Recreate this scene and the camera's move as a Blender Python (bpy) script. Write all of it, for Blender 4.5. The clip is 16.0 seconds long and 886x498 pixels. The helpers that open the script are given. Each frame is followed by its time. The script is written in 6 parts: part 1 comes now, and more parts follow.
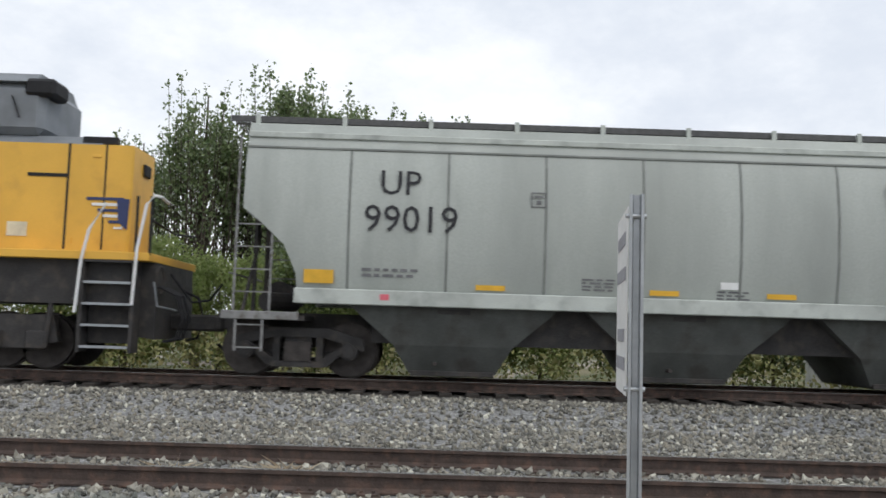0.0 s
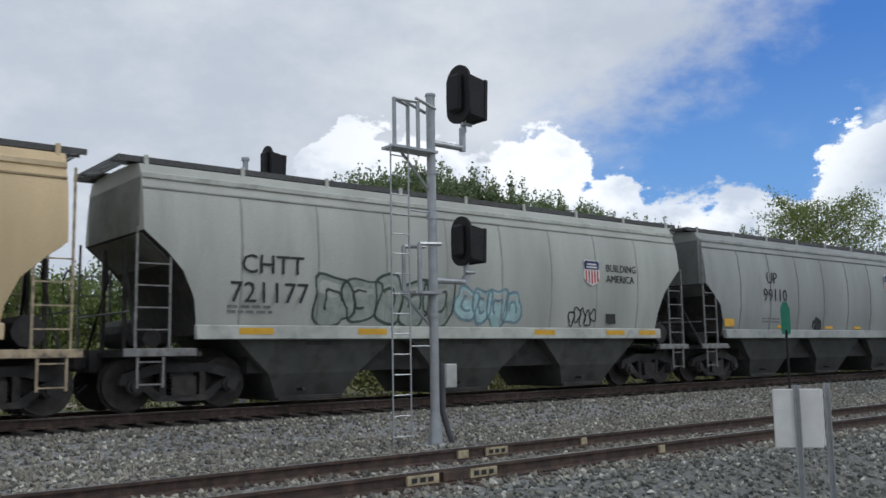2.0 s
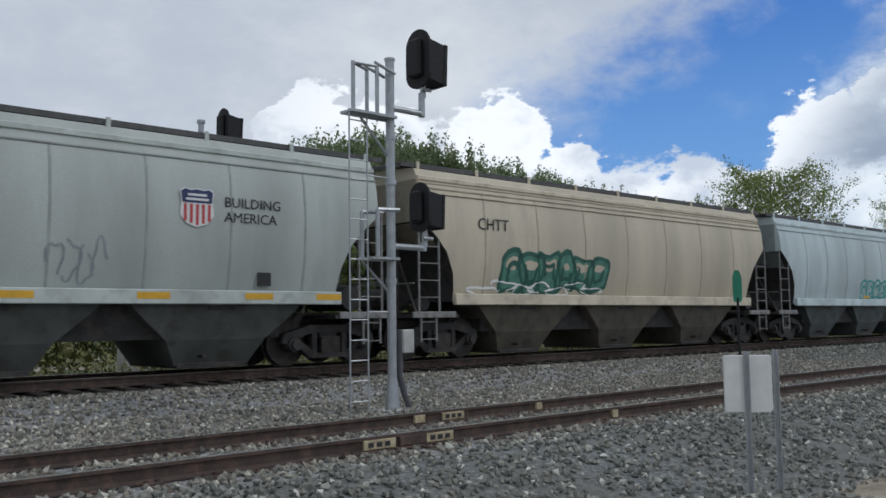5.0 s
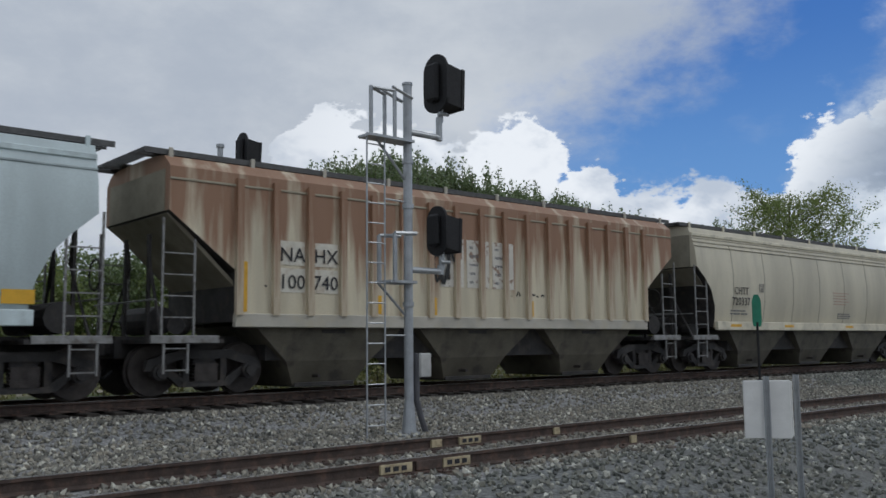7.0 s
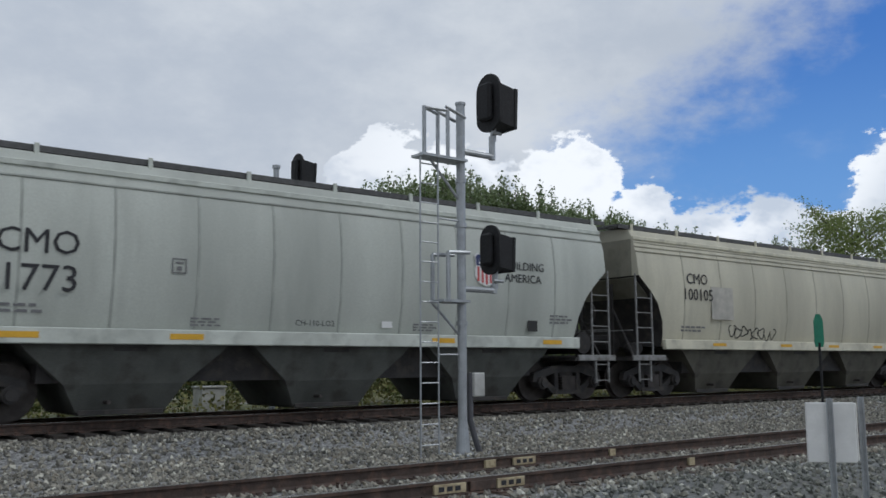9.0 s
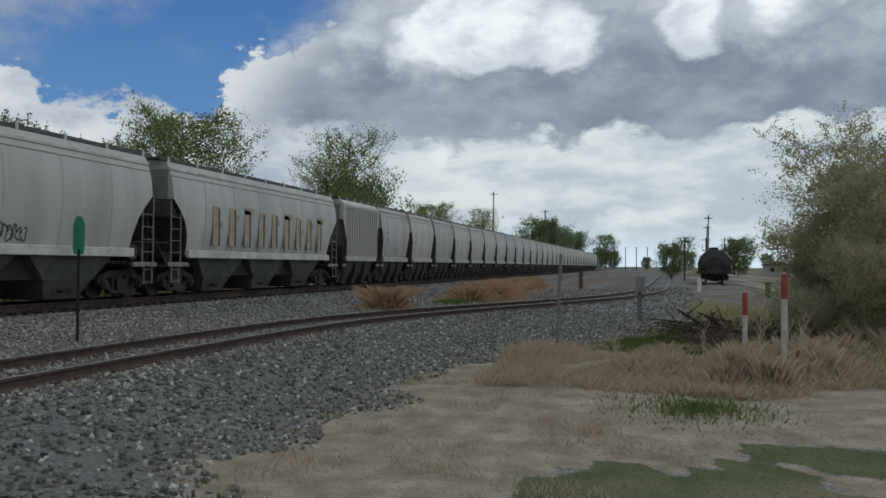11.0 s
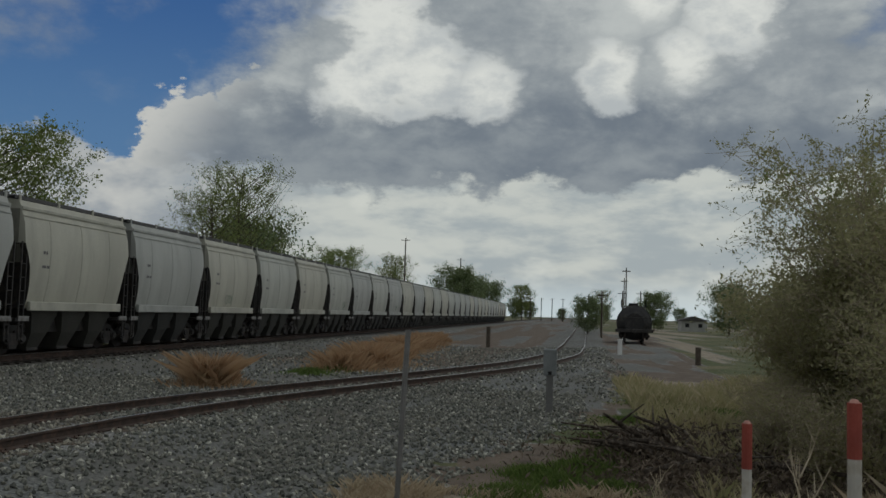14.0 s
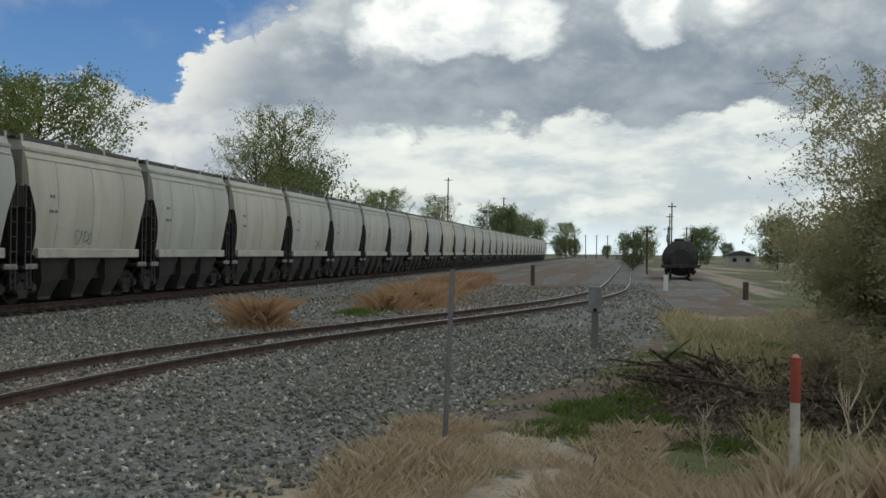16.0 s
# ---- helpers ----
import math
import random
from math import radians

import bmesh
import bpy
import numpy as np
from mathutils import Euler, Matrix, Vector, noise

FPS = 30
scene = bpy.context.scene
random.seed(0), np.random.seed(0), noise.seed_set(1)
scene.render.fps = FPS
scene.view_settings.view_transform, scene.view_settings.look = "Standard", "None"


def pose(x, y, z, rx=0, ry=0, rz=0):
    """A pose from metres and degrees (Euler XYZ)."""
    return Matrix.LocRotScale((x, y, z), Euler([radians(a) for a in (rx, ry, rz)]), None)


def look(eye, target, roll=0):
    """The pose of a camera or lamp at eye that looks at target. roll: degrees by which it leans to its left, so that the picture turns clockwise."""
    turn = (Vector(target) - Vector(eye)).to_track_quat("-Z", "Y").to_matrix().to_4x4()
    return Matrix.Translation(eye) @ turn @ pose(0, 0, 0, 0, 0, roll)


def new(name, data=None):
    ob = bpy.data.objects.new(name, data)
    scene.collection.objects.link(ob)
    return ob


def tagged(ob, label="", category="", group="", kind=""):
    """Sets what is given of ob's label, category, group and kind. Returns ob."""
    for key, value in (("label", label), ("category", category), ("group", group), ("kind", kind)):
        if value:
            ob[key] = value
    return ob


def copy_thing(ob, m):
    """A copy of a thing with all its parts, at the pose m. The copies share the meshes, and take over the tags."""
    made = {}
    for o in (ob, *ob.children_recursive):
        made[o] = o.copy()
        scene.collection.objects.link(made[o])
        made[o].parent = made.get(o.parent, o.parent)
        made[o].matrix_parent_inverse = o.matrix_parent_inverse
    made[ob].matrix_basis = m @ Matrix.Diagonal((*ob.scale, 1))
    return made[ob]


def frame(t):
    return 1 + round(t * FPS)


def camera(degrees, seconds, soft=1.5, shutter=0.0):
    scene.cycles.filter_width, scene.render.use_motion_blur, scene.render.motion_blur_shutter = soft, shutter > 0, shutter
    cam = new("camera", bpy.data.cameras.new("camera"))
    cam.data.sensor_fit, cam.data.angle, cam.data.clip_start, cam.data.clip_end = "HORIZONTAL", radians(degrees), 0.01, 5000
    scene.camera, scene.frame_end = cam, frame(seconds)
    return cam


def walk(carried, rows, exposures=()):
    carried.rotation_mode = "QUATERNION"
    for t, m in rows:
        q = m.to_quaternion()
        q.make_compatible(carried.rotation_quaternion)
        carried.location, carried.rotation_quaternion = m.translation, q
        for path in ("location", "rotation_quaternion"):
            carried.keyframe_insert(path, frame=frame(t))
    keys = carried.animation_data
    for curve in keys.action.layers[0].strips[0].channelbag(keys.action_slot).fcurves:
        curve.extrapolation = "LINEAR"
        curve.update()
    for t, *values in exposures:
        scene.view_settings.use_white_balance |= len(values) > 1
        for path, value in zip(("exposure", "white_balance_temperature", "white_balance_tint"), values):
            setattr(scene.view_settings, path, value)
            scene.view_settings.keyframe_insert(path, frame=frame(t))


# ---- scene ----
# ---------- camera ----------
cam = camera(52.78, 16.0, soft=1.6, shutter=0.05)
WAY = [  # seconds, x, y, z, yaw, pitch, roll
    (0, -0.28, 0.00, 1.75, -0.81, 5.13, -1.74),
    (0.5, -0.28, 0.00, 1.75, -8.83, 5.08, -2.22),
    (0.7, -0.25, 0.00, 1.75, -13.53, 5.08, -2.40),
    (1, -0.16, 0.00, 1.75, -21.27, 4.95, -2.09),
    (1.5, 0.00, 0.00, 1.75, -33.52, 5.38, -0.52),
    (2, 0.00, 0.00, 1.75, -39.47, 6.81, 1.01),
    (2.5, 0.00, 0.00, 1.75, -41.34, 6.41, 0.25),
    (3, 0.00, 0.00, 1.75, -41.08, 5.61, -0.35),
    (3.5, 0.00, 0.00, 1.75, -40.43, 5.21, -0.07),
    (4, 0.00, 0.00, 1.75, -40.38, 5.14, 0.28),
    (4.5, 0.00, 0.00, 1.75, -41.67, 4.60, 0.76),
    (4.7, 0.00, 0.00, 1.75, -42.12, 4.47, 0.79),
    (6.8, 0.00, 0.00, 1.75, -41.62, 6.23, 0.56),
    (7, 0.00, 0.00, 1.75, -41.10, 6.12, 0.58),
    (7.5, 0.00, 0.00, 1.75, -39.71, 6.30, 0.50),
    (8, 0.00, 0.00, 1.75, -38.12, 7.16, 0.59),
    (8.5, 0.00, 0.00, 1.75, -37.32, 7.45, 0.42),
    (9, 0.00, 0.00, 1.75, -37.69, 7.37, 0.32),
    (9.5, 0.00, 0.00, 1.75, -43.41, 6.78, 0.45),
    (9.8, 0.00, 0.00, 1.75, -51.54, 5.56, 1.21),
    (10, 0.00, 0.00, 1.75, -58.64, 4.66, 0.69),
    (10.2, 0.00, 0.00, 1.75, -65.37, 3.47, 0.53),
    (12.3, 12.00, 0.00, 2.40, -80.85, 0.74, -0.95),
    (12.5, 12.00, 0.00, 2.40, -80.91, 1.57, -1.01),
    (13, 12.00, 0.00, 2.40, -82.07, 3.37, -1.32),
    (13.5, 12.00, 0.00, 2.40, -82.66, 3.85, -1.66),
    (14, 12.00, 0.00, 2.40, -82.11, 4.12, -1.78),
    (14.5, 12.00, 0.00, 2.40, -80.71, 3.39, -1.66),
    (15, 12.00, 0.00, 2.40, -79.47, 0.83, -1.65),
    (15.5, 12.00, 0.00, 2.40, -79.95, -0.86, -1.08),
    (16, 12.00, 0.00, 2.40, -79.29, 0.19, -0.68),
]
walk(cam, [(t, pose(x, y, z, 90 + p, r, w)) for t, x, y, z, w, p, r in WAY],
     exposures=[(0.0, 0.05, 6400, 10), (0.5, -0.1, 6350, 10), (1.0, -0.18, 6300, 10), (1.5, -0.1, 6250, 10), (2.3, -0.64, 6050, 9), (3.6, -0.6, 6050, 9), (4.5, -0.52, 6050, 9), (7.0, -0.75, 6050, 9), (7.5, -0.6, 6050, 9), (9.0, -0.6, 6050, 9), (10.2, -0.95, 5900, 9),
                (12.3, -1.15, 6620, 5), (12.6, -1.3, 6620, 5), (13.0, -1.64, 6620, 5), (13.5, -1.68, 6620, 5), (14.0, -1.48, 6620, 5), (14.5, -1.55, 6620, 5), (15.2, -1.02, 6620, 5), (15.6, -0.72, 6620, 5), (16.0, -0.82, 6620, 5)])

# ---------- world and sun ----------
SUN_EL, SUN_AZ = 48, -38          # degrees; azimuth from +x towards +y (negative: towards -y)
world = bpy.data.worlds.new("world")
scene.world = world
world.use_nodes = True
wn, wl = world.node_tree.nodes, world.node_tree.links
wn.clear()


def wmath(op, a, b=None, clamp=False):
    n = wn.new("ShaderNodeMath")
    n.operation, n.use_clamp = op, clamp
    for i, v in enumerate((a, b)):
        if v is None:
            continue
        if isinstance(v, (int, float)):
            n.inputs[i].default_value = v
        else:
            wl.new(v, n.inputs[i])
    return n.outputs[0]


def wrange(v, a, b, c=0.0, d=1.0):
    n = wn.new("ShaderNodeMapRange")
    n.interpolation_type = "SMOOTHSTEP"
    wl.new(v, n.inputs[0])
    for i, k in enumerate((a, b, c, d)):
        n.inputs[i + 1].default_value = k
    return n.outputs[0]


def wmix(f, a, b):
    n = wn.new("ShaderNodeMix")
    n.data_type = "RGBA"
    if isinstance(f, (int, float)):
        n.inputs[0].default_value = f
    else:
        wl.new(f, n.inputs[0])
    for i, v in ((6, a), (7, b)):
        if isinstance(v, tuple):
            n.inputs[i].default_value = (*v, 1)
        else:
            wl.new(v, n.inputs[i])
    return n.outputs[2]


def wnoise(vec, scale, detail, rough=0.55, distort=0.0):
    n = wn.new("ShaderNodeTexNoise")
    wl.new(vec, n.inputs["Vector"])
    n.inputs["Scale"].default_value, n.inputs["Detail"].default_value = scale, detail
    n.inputs["Roughness"].default_value, n.inputs["Distortion"].default_value = rough, distort
    return n.outputs["Fac"]


def bearing(b, e):
    """Unit vector at b degrees from +y towards +x, e degrees up."""
    b, e = radians(b), radians(e)
    return Vector((math.sin(b) * math.cos(e), math.cos(b) * math.cos(e), math.sin(e)))


def heap(co, wobble, b, e, r, soft=0.04, rough=1.5):
    """1 inside a billow of cloud of radius r round a direction, with an uneven rim."""
    n = wn.new("ShaderNodeVectorMath")
    n.operation = "DISTANCE"
    wl.new(co, n.inputs[0])
    n.inputs[1].default_value = bearing(b, e)
    return wrange(wmath("ADD", n.outputs["Value"], wmath("MULTIPLY", wobble, r * rough)), r * (1 + soft), r * (1 - soft))


def build_world():
    sky = wn.new("ShaderNodeTexSky")
    sky.sky_type, sky.sun_disc = "NISHITA", False
    sky.sun_elevation, sky.sun_rotation = radians(SUN_EL), radians(90 - SUN_AZ)
    co = wn.new("ShaderNodeTexCoord").outputs["Generated"]
    sep = wn.new("ShaderNodeSeparateXYZ")
    wl.new(co, sep.inputs[0])
    x, y, z = sep.outputs
    stretch = wn.new("ShaderNodeMapping")
    stretch.inputs["Scale"].default_value = (1, 1, 1.8)
    wl.new(co, stretch.inputs["Vector"])
    v = stretch.outputs[0]
    big = wnoise(v, 3.0, 9, 0.6)
    puff = wnoise(v, 11, 12, 0.58, 0.15)
    fine = wnoise(v, 24, 8, 0.62)
    wobble = wmath("ADD", wmath("SUBTRACT", puff, 0.5), wmath("MULTIPLY", wmath("SUBTRACT", fine, 0.5), 0.45))
    # clear sky, deeper towards the top
    sky_s = wn.new("ShaderNodeVectorMath")
    sky_s.operation = "SCALE"
    wl.new(sky.outputs[0], sky_s.inputs[0])
    sky_s.inputs["Scale"].default_value = 0.12
    deep = wmix(wrange(z, 0.14, 0.36), (0.22, 0.50, 1.02), (0.08, 0.27, 0.80))
    clear = wmix(0.85, sky_s.outputs[0], deep)
    clear = wmix(wmath("MULTIPLY", wrange(big, 0.50, 0.72), 0.5), clear, (0.7, 0.8, 1.0))
    # veil of high cloud on the one side, ending along a slanted ragged edge
    lean = wmath("SUBTRACT", x, wmath("MULTIPLY", z, 0.36))
    lean = wmath("ADD", lean, wmath("ADD", wmath("MULTIPLY", wobble, 0.10), wmath("MULTIPLY", wmath("SUBTRACT", big, 0.5), 0.30)))
    open_sky = wrange(lean, 0.59, 0.72)
    veil = wmix(wrange(big, 0.34, 0.66), (0.74, 0.79, 0.87), (1.03, 1.05, 1.07))
    out = wmix(open_sky, veil, clear)
    # heaped clouds along the horizon
    rim = wmath("ADD", z, wmath("MULTIPLY", wobble, 0.10))
    bank = wrange(rim, 0.165, 0.155)
    for b, e, r in ((45.9, 10.2, 0.07), (49.3, 7.8, 0.062), (36.5, 9, 0.10), (33.5, 12, 0.05), (66, 9, 0.075), (70, 9.5, 0.08)):
        bank = wmath("MAXIMUM", bank, heap(co, wobble, b, e, r))
    bank = wmath("MULTIPLY", bank, wrange(x, 0.30, 0.62))
    shade = wmath("ADD", wmath("MULTIPLY", puff, 0.75), wmath("MULTIPLY", z, 1.3))
    white = wmix(wrange(wmath("ADD", shade, wmath("MULTIPLY", wmath("SUBTRACT", fine, 0.5), 0.35)), 0.46, 0.70), (0.86, 0.93, 1.04), (1.45, 1.45, 1.45))
    out = wmix(bank, out, white)
    # heavy backlit clouds down the line
    grey = wmix(wrange(wmath("ADD", wmath("MULTIPLY", big, 0.7), wmath("MULTIPLY", puff, 0.4)), 0.44, 0.68), (0.64, 0.72, 0.83), (1.34, 1.40, 1.44))
    slate = wmix(wrange(puff, 0.35, 0.7), (0.42, 0.50, 0.63), (0.70, 0.78, 0.88))
    grey = wmix(wmath("MULTIPLY", wrange(rim, 0.255, 0.20), 0.92), grey, slate)
    lit = None
    for b, e, r in ((78.2, 16.2, 0.055), (76.0, 14.6, 0.042), (80.3, 15.4, 0.042), (77.6, 18.5, 0.05), (84.6, 14.4, 0.03), (92.5, 15.5, 0.03), (100, 19, 0.045), (97, 16, 0.03), (95, 20, 0.03)):
        one = heap(co, wobble, b, e, r, 0.36, 3.2)
        lit = one if lit is None else wmath("MAXIMUM", lit, one)
    glow = wmix(wrange(wmath("ADD", wmath("MULTIPLY", puff, 0.6), wmath("MULTIPLY", fine, 0.4)), 0.34, 0.58), (1.35, 1.42, 1.5), (2.05, 2.06, 2.02))
    grey = wmix(wmath("MULTIPLY", lit, 0.86), grey, glow)
    thin = wnoise(stretch.outputs[0], 9, 8, 0.55)
    flat = wn.new("ShaderNodeMapping")
    flat.inputs["Scale"].default_value = (1, 1, 3.2)
    wl.new(co, flat.inputs["Vector"])
    pale = wmix(wrange(wnoise(flat.outputs[0], 7, 9, 0.6), 0.40, 0.62), (0.98, 1.09, 1.18), (1.48, 1.53, 1.50))
    pale = wmix(wmath("MULTIPLY", wrange(thin, 0.55, 0.66), 0.35), pale, (1.9, 1.92, 1.84))
    pale = wmix(wrange(x, 0.90, 0.965), wmix(wrange(puff, 0.4, 0.6), (0.75, 0.85, 1.0), (1.25, 1.3, 1.34)), pale)
    edge = wmath("ADD", rim, wmath("MULTIPLY", wmath("SUBTRACT", big, 0.5), 0.06))
    heavy = wmix(wrange(edge, 0.138, 0.155), pale, grey)
    heavy = wmix(wrange(z, 0.05, 0.0), heavy, (1.5, 1.7, 1.85))
    down = wrange(wmath("ADD", x, wmath("MULTIPLY", wobble, 0.06)), 0.878, 0.915)
    out = wmix(down, out, heavy)
    bg = wn.new("ShaderNodeBackground")
    wl.new(out, bg.inputs[0])
    bg.inputs[1].default_value = 1.0
    o = wn.new("ShaderNodeOutputWorld")
    wl.new(bg.outputs[0], o.inputs[0])


build_world()
sun = new("sun", bpy.data.lights.new("sun", "SUN"))
sun.data.energy, sun.data.angle, sun.data.color = 1.0, radians(12), (1.0, 0.96, 0.9)
sun.matrix_world = look((0, 0, 50), (-50 * math.cos(radians(SUN_AZ)) / math.tan(radians(SUN_EL)),
                                     -50 * math.sin(radians(SUN_AZ)) / math.tan(radians(SUN_EL)), 0))

# ---------- materials ----------
MATS = {}


def mat(name, col, rough=0.6, metal=0.0, var=0.25, scale=4.0, bump=0.15, fine=40.0, stretch=(1, 1, 1), tint=None,
        tint_at=(0.5, 0.7), per_object=0.0, second=None, climb=None):
    """A procedural surface: base colour, large patches, fine grain, bump."""
    if name in MATS:
        return MATS[name]
    m = bpy.data.materials.new(name)
    m.use_nodes = True
    n, l = m.node_tree.nodes, m.node_tree.links
    b = n["Principled BSDF"]
    b.inputs["Roughness"].default_value, b.inputs["Metallic"].default_value = rough, metal
    co = n.new("ShaderNodeTexCoord").outputs["Object"]
    mp = n.new("ShaderNodeMapping")
    mp.inputs["Scale"].default_value = stretch
    l.new(co, mp.inputs[0])

    def tex(s, detail, vec):
        t = n.new("ShaderNodeTexNoise")
        t.inputs["Scale"].default_value, t.inputs["Detail"].default_value = s, detail
        l.new(vec, t.inputs["Vector"])
        return t.outputs["Fac"]

    def ramp(v, a, c, d, e):
        r = n.new("ShaderNodeMapRange")
        l.new(v, r.inputs[0])
        for i, k in enumerate((a, c, d, e)):
            r.inputs[i + 1].default_value = k
        return r.outputs[0]

    def mix(f, a, c, mode="MIX"):
        x = n.new("ShaderNodeMix")
        x.data_type, x.blend_type = "RGBA", mode
        if isinstance(f, float):
            x.inputs[0].default_value = f
        else:
            l.new(f, x.inputs[0])
        for i, v in ((6, a), (7, c)):
            if isinstance(v, tuple):
                x.inputs[i].default_value = (*v, 1)
            else:
                l.new(v, x.inputs[i])
        return x.outputs[2]

    big, small = tex(scale, 6, mp.outputs[0]), tex(fine, 4, co)
    lo = tuple(c * (1 - var) for c in col)
    hi = tuple(min(1.0, c * (1 + var * 0.6)) for c in col)
    out = mix(ramp(big, 0.3, 0.7, 0, 1), lo, hi)
    out = mix(ramp(small, 0.3, 0.7, 0, 0.35), out, tuple(c * (1 - var * 1.2) for c in col))
    if tint:
        amount = tex(scale * 1.7, 8, mp.outputs[0])
        if climb:
            sp = n.new("ShaderNodeSeparateXYZ")
            l.new(co, sp.inputs[0])
            ad = n.new("ShaderNodeMath")
            ad.operation = "ADD"
            l.new(amount, ad.inputs[0])
            l.new(ramp(sp.outputs[2], climb[0], climb[1], -climb[2], climb[2]), ad.inputs[1])
            amount = ad.outputs[0]
        out = mix(ramp(amount, tint_at[0], tint_at[1], 0, 0.85), out, tint)
    if second:
        out = mix(ramp(tex(fine * 0.35, 5, co), 0.52, 0.62, 0, 0.8), out, second)
    if per_object:
        info = n.new("ShaderNodeObjectInfo")
        hsv = n.new("ShaderNodeHueSaturation")
        l.new(out, hsv.inputs["Color"])
        l.new(ramp(info.outputs["Random"], 0, 1, 1 - per_object, 1 + per_object), hsv.inputs["Value"])
        out = hsv.outputs[0]
    l.new(out, b.inputs["Base Color"])
    l.new(ramp(small, 0.3, 0.7, max(0.02, rough - 0.08), min(1, rough + 0.12)), b.inputs["Roughness"])
    if bump:
        bp = n.new("ShaderNodeBump")
        bp.inputs["Strength"].default_value, bp.inputs["Distance"].default_value = bump, 0.02
        l.new(small, bp.inputs["Height"])
        l.new(bp.outputs[0], b.inputs["Normal"])
    MATS[name] = m
    return m


def island_mat(name, cols, rough=0.85, thin=0.0):
    """Pieces of one mesh, each with a colour of its own out of a ramp."""
    if name in MATS:
        return MATS[name]
    m = bpy.data.materials.new(name)
    m.use_nodes = True
    n, l = m.node_tree.nodes, m.node_tree.links
    b = n["Principled BSDF"]
    b.inputs["Roughness"].default_value = rough
    g = n.new("ShaderNodeNewGeometry")
    r = n.new("ShaderNodeValToRGB")
    l.new(g.outputs["Random Per Island"], r.inputs[0])
    while len(r.color_ramp.elements) < len(cols):
        r.color_ramp.elements.new(0.5)
    for i, c in enumerate(cols):
        r.color_ramp.elements[i].position = i / (len(cols) - 1)
        r.color_ramp.elements[i].color = (*c, 1)
    l.new(r.outputs[0], b.inputs["Base Color"])
    if thin:
        tr, mx = n.new("ShaderNodeBsdfTranslucent"), n.new("ShaderNodeMixShader")
        l.new(r.outputs[0], tr.inputs["Color"])
        mx.inputs[0].default_value = thin
        l.new(b.outputs[0], mx.inputs[1])
        l.new(tr.outputs[0], mx.inputs[2])
        l.new(mx.outputs[0], n["Material Output"].inputs["Surface"])
    MATS[name] = m
    return m


STEEL = mat("galvanised_steel", (0.42, 0.44, 0.46), 0.45, 0.6, 0.2, 6, 0.1)
BLACK = mat("black_paint", (0.013, 0.013, 0.015), 0.75, 0, 0.3, 5, 0.1)
UNDER = mat("dark_underframe", (0.042, 0.039, 0.038), 0.7, 0, 0.45, 3, 0.3, tint=(0.072, 0.06, 0.05))
WHEEL = mat("wheel_steel", (0.075, 0.065, 0.06), 0.6, 0.4, 0.4, 6, 0.2)
RAILTOP = mat("worn_rail_head", (0.42, 0.41, 0.40), 0.27, 0.8, 0.2, 8, 0.05)
RUST = mat("rusty_rail", (0.082, 0.058, 0.048), 0.85, 0, 0.4, 5, 0.4, tint=(0.14, 0.085, 0.062))
TIE = mat("weathered_tie", (0.11, 0.085, 0.065), 0.9, 0, 0.4, 3, 0.6, fine=25, stretch=(4, 1, 4), per_object=0.3)
GRATE = mat("roof_walk_grating", (0.15, 0.15, 0.148), 0.6, 0.3, 0.3, 10, 0.2)
LETTER = mat("black_lettering", (0.03, 0.03, 0.035), 0.7, 0, 0.3, 10, 0.05)
WHITEP = mat("white_paint", (0.78, 0.78, 0.77), 0.5, 0, 0.1, 6, 0.05)
YELLOWR = mat("reflective_yellow", (0.75, 0.42, 0.03), 0.5, 0, 0.15, 6, 0.05)
PINK = mat("pink_placard", (0.75, 0.16, 0.2), 0.6, 0, 0.1)
LIME = mat("green_placard", (0.35, 0.7, 0.12), 0.6, 0, 0.1)
REDP = mat("shield_red", (0.55, 0.07, 0.07), 0.6, 0, 0.15)
BLUEP = mat("shield_blue", (0.035, 0.05, 0.14), 0.6, 0, 0.15)
BARK = mat("tree_bark", (0.11, 0.09, 0.07), 0.9, 0, 0.4, 6, 0.5)

# ---------- mesh helpers ----------
MESHES = {}


def part(name, bm, material, parent, label=""):
    me = bpy.data.meshes.new(name)
    bm.to_mesh(me)
    bm.free()
    mats = material if isinstance(material, (list, tuple)) else [material]
    for m in mats:
        me.materials.append(m)
    ob = new(name, me)
    ob.parent = parent
    if label:
        tagged(ob, label)
    return ob


def shared(key, name, maker, material, parent, label="", at=None):
    """A part whose mesh is built once for all that are alike."""
    if key not in MESHES:
        bm = maker()
        me = bpy.data.meshes.new(name)
        bm.to_mesh(me)
        bm.free()
        me.materials.append(material)
        MESHES[key] = me
    ob = new(name, MESHES[key])
    ob.parent = parent
    if at is not None:
        ob.matrix_basis = at
    if label:
        tagged(ob, label)
    return ob


def thing(name, label, category, m=None, group="", kind=""):
    ob = new(name)
    if m is not None:
        ob.matrix_basis = m
    return tagged(ob, label, category, group, kind)


def single(name, bm, material, label, category, m=None, group="", kind=""):
    ob = part(name, bm, material, None)
    if m is not None:
        ob.matrix_basis = m
    return tagged(ob, label, category, group, kind)


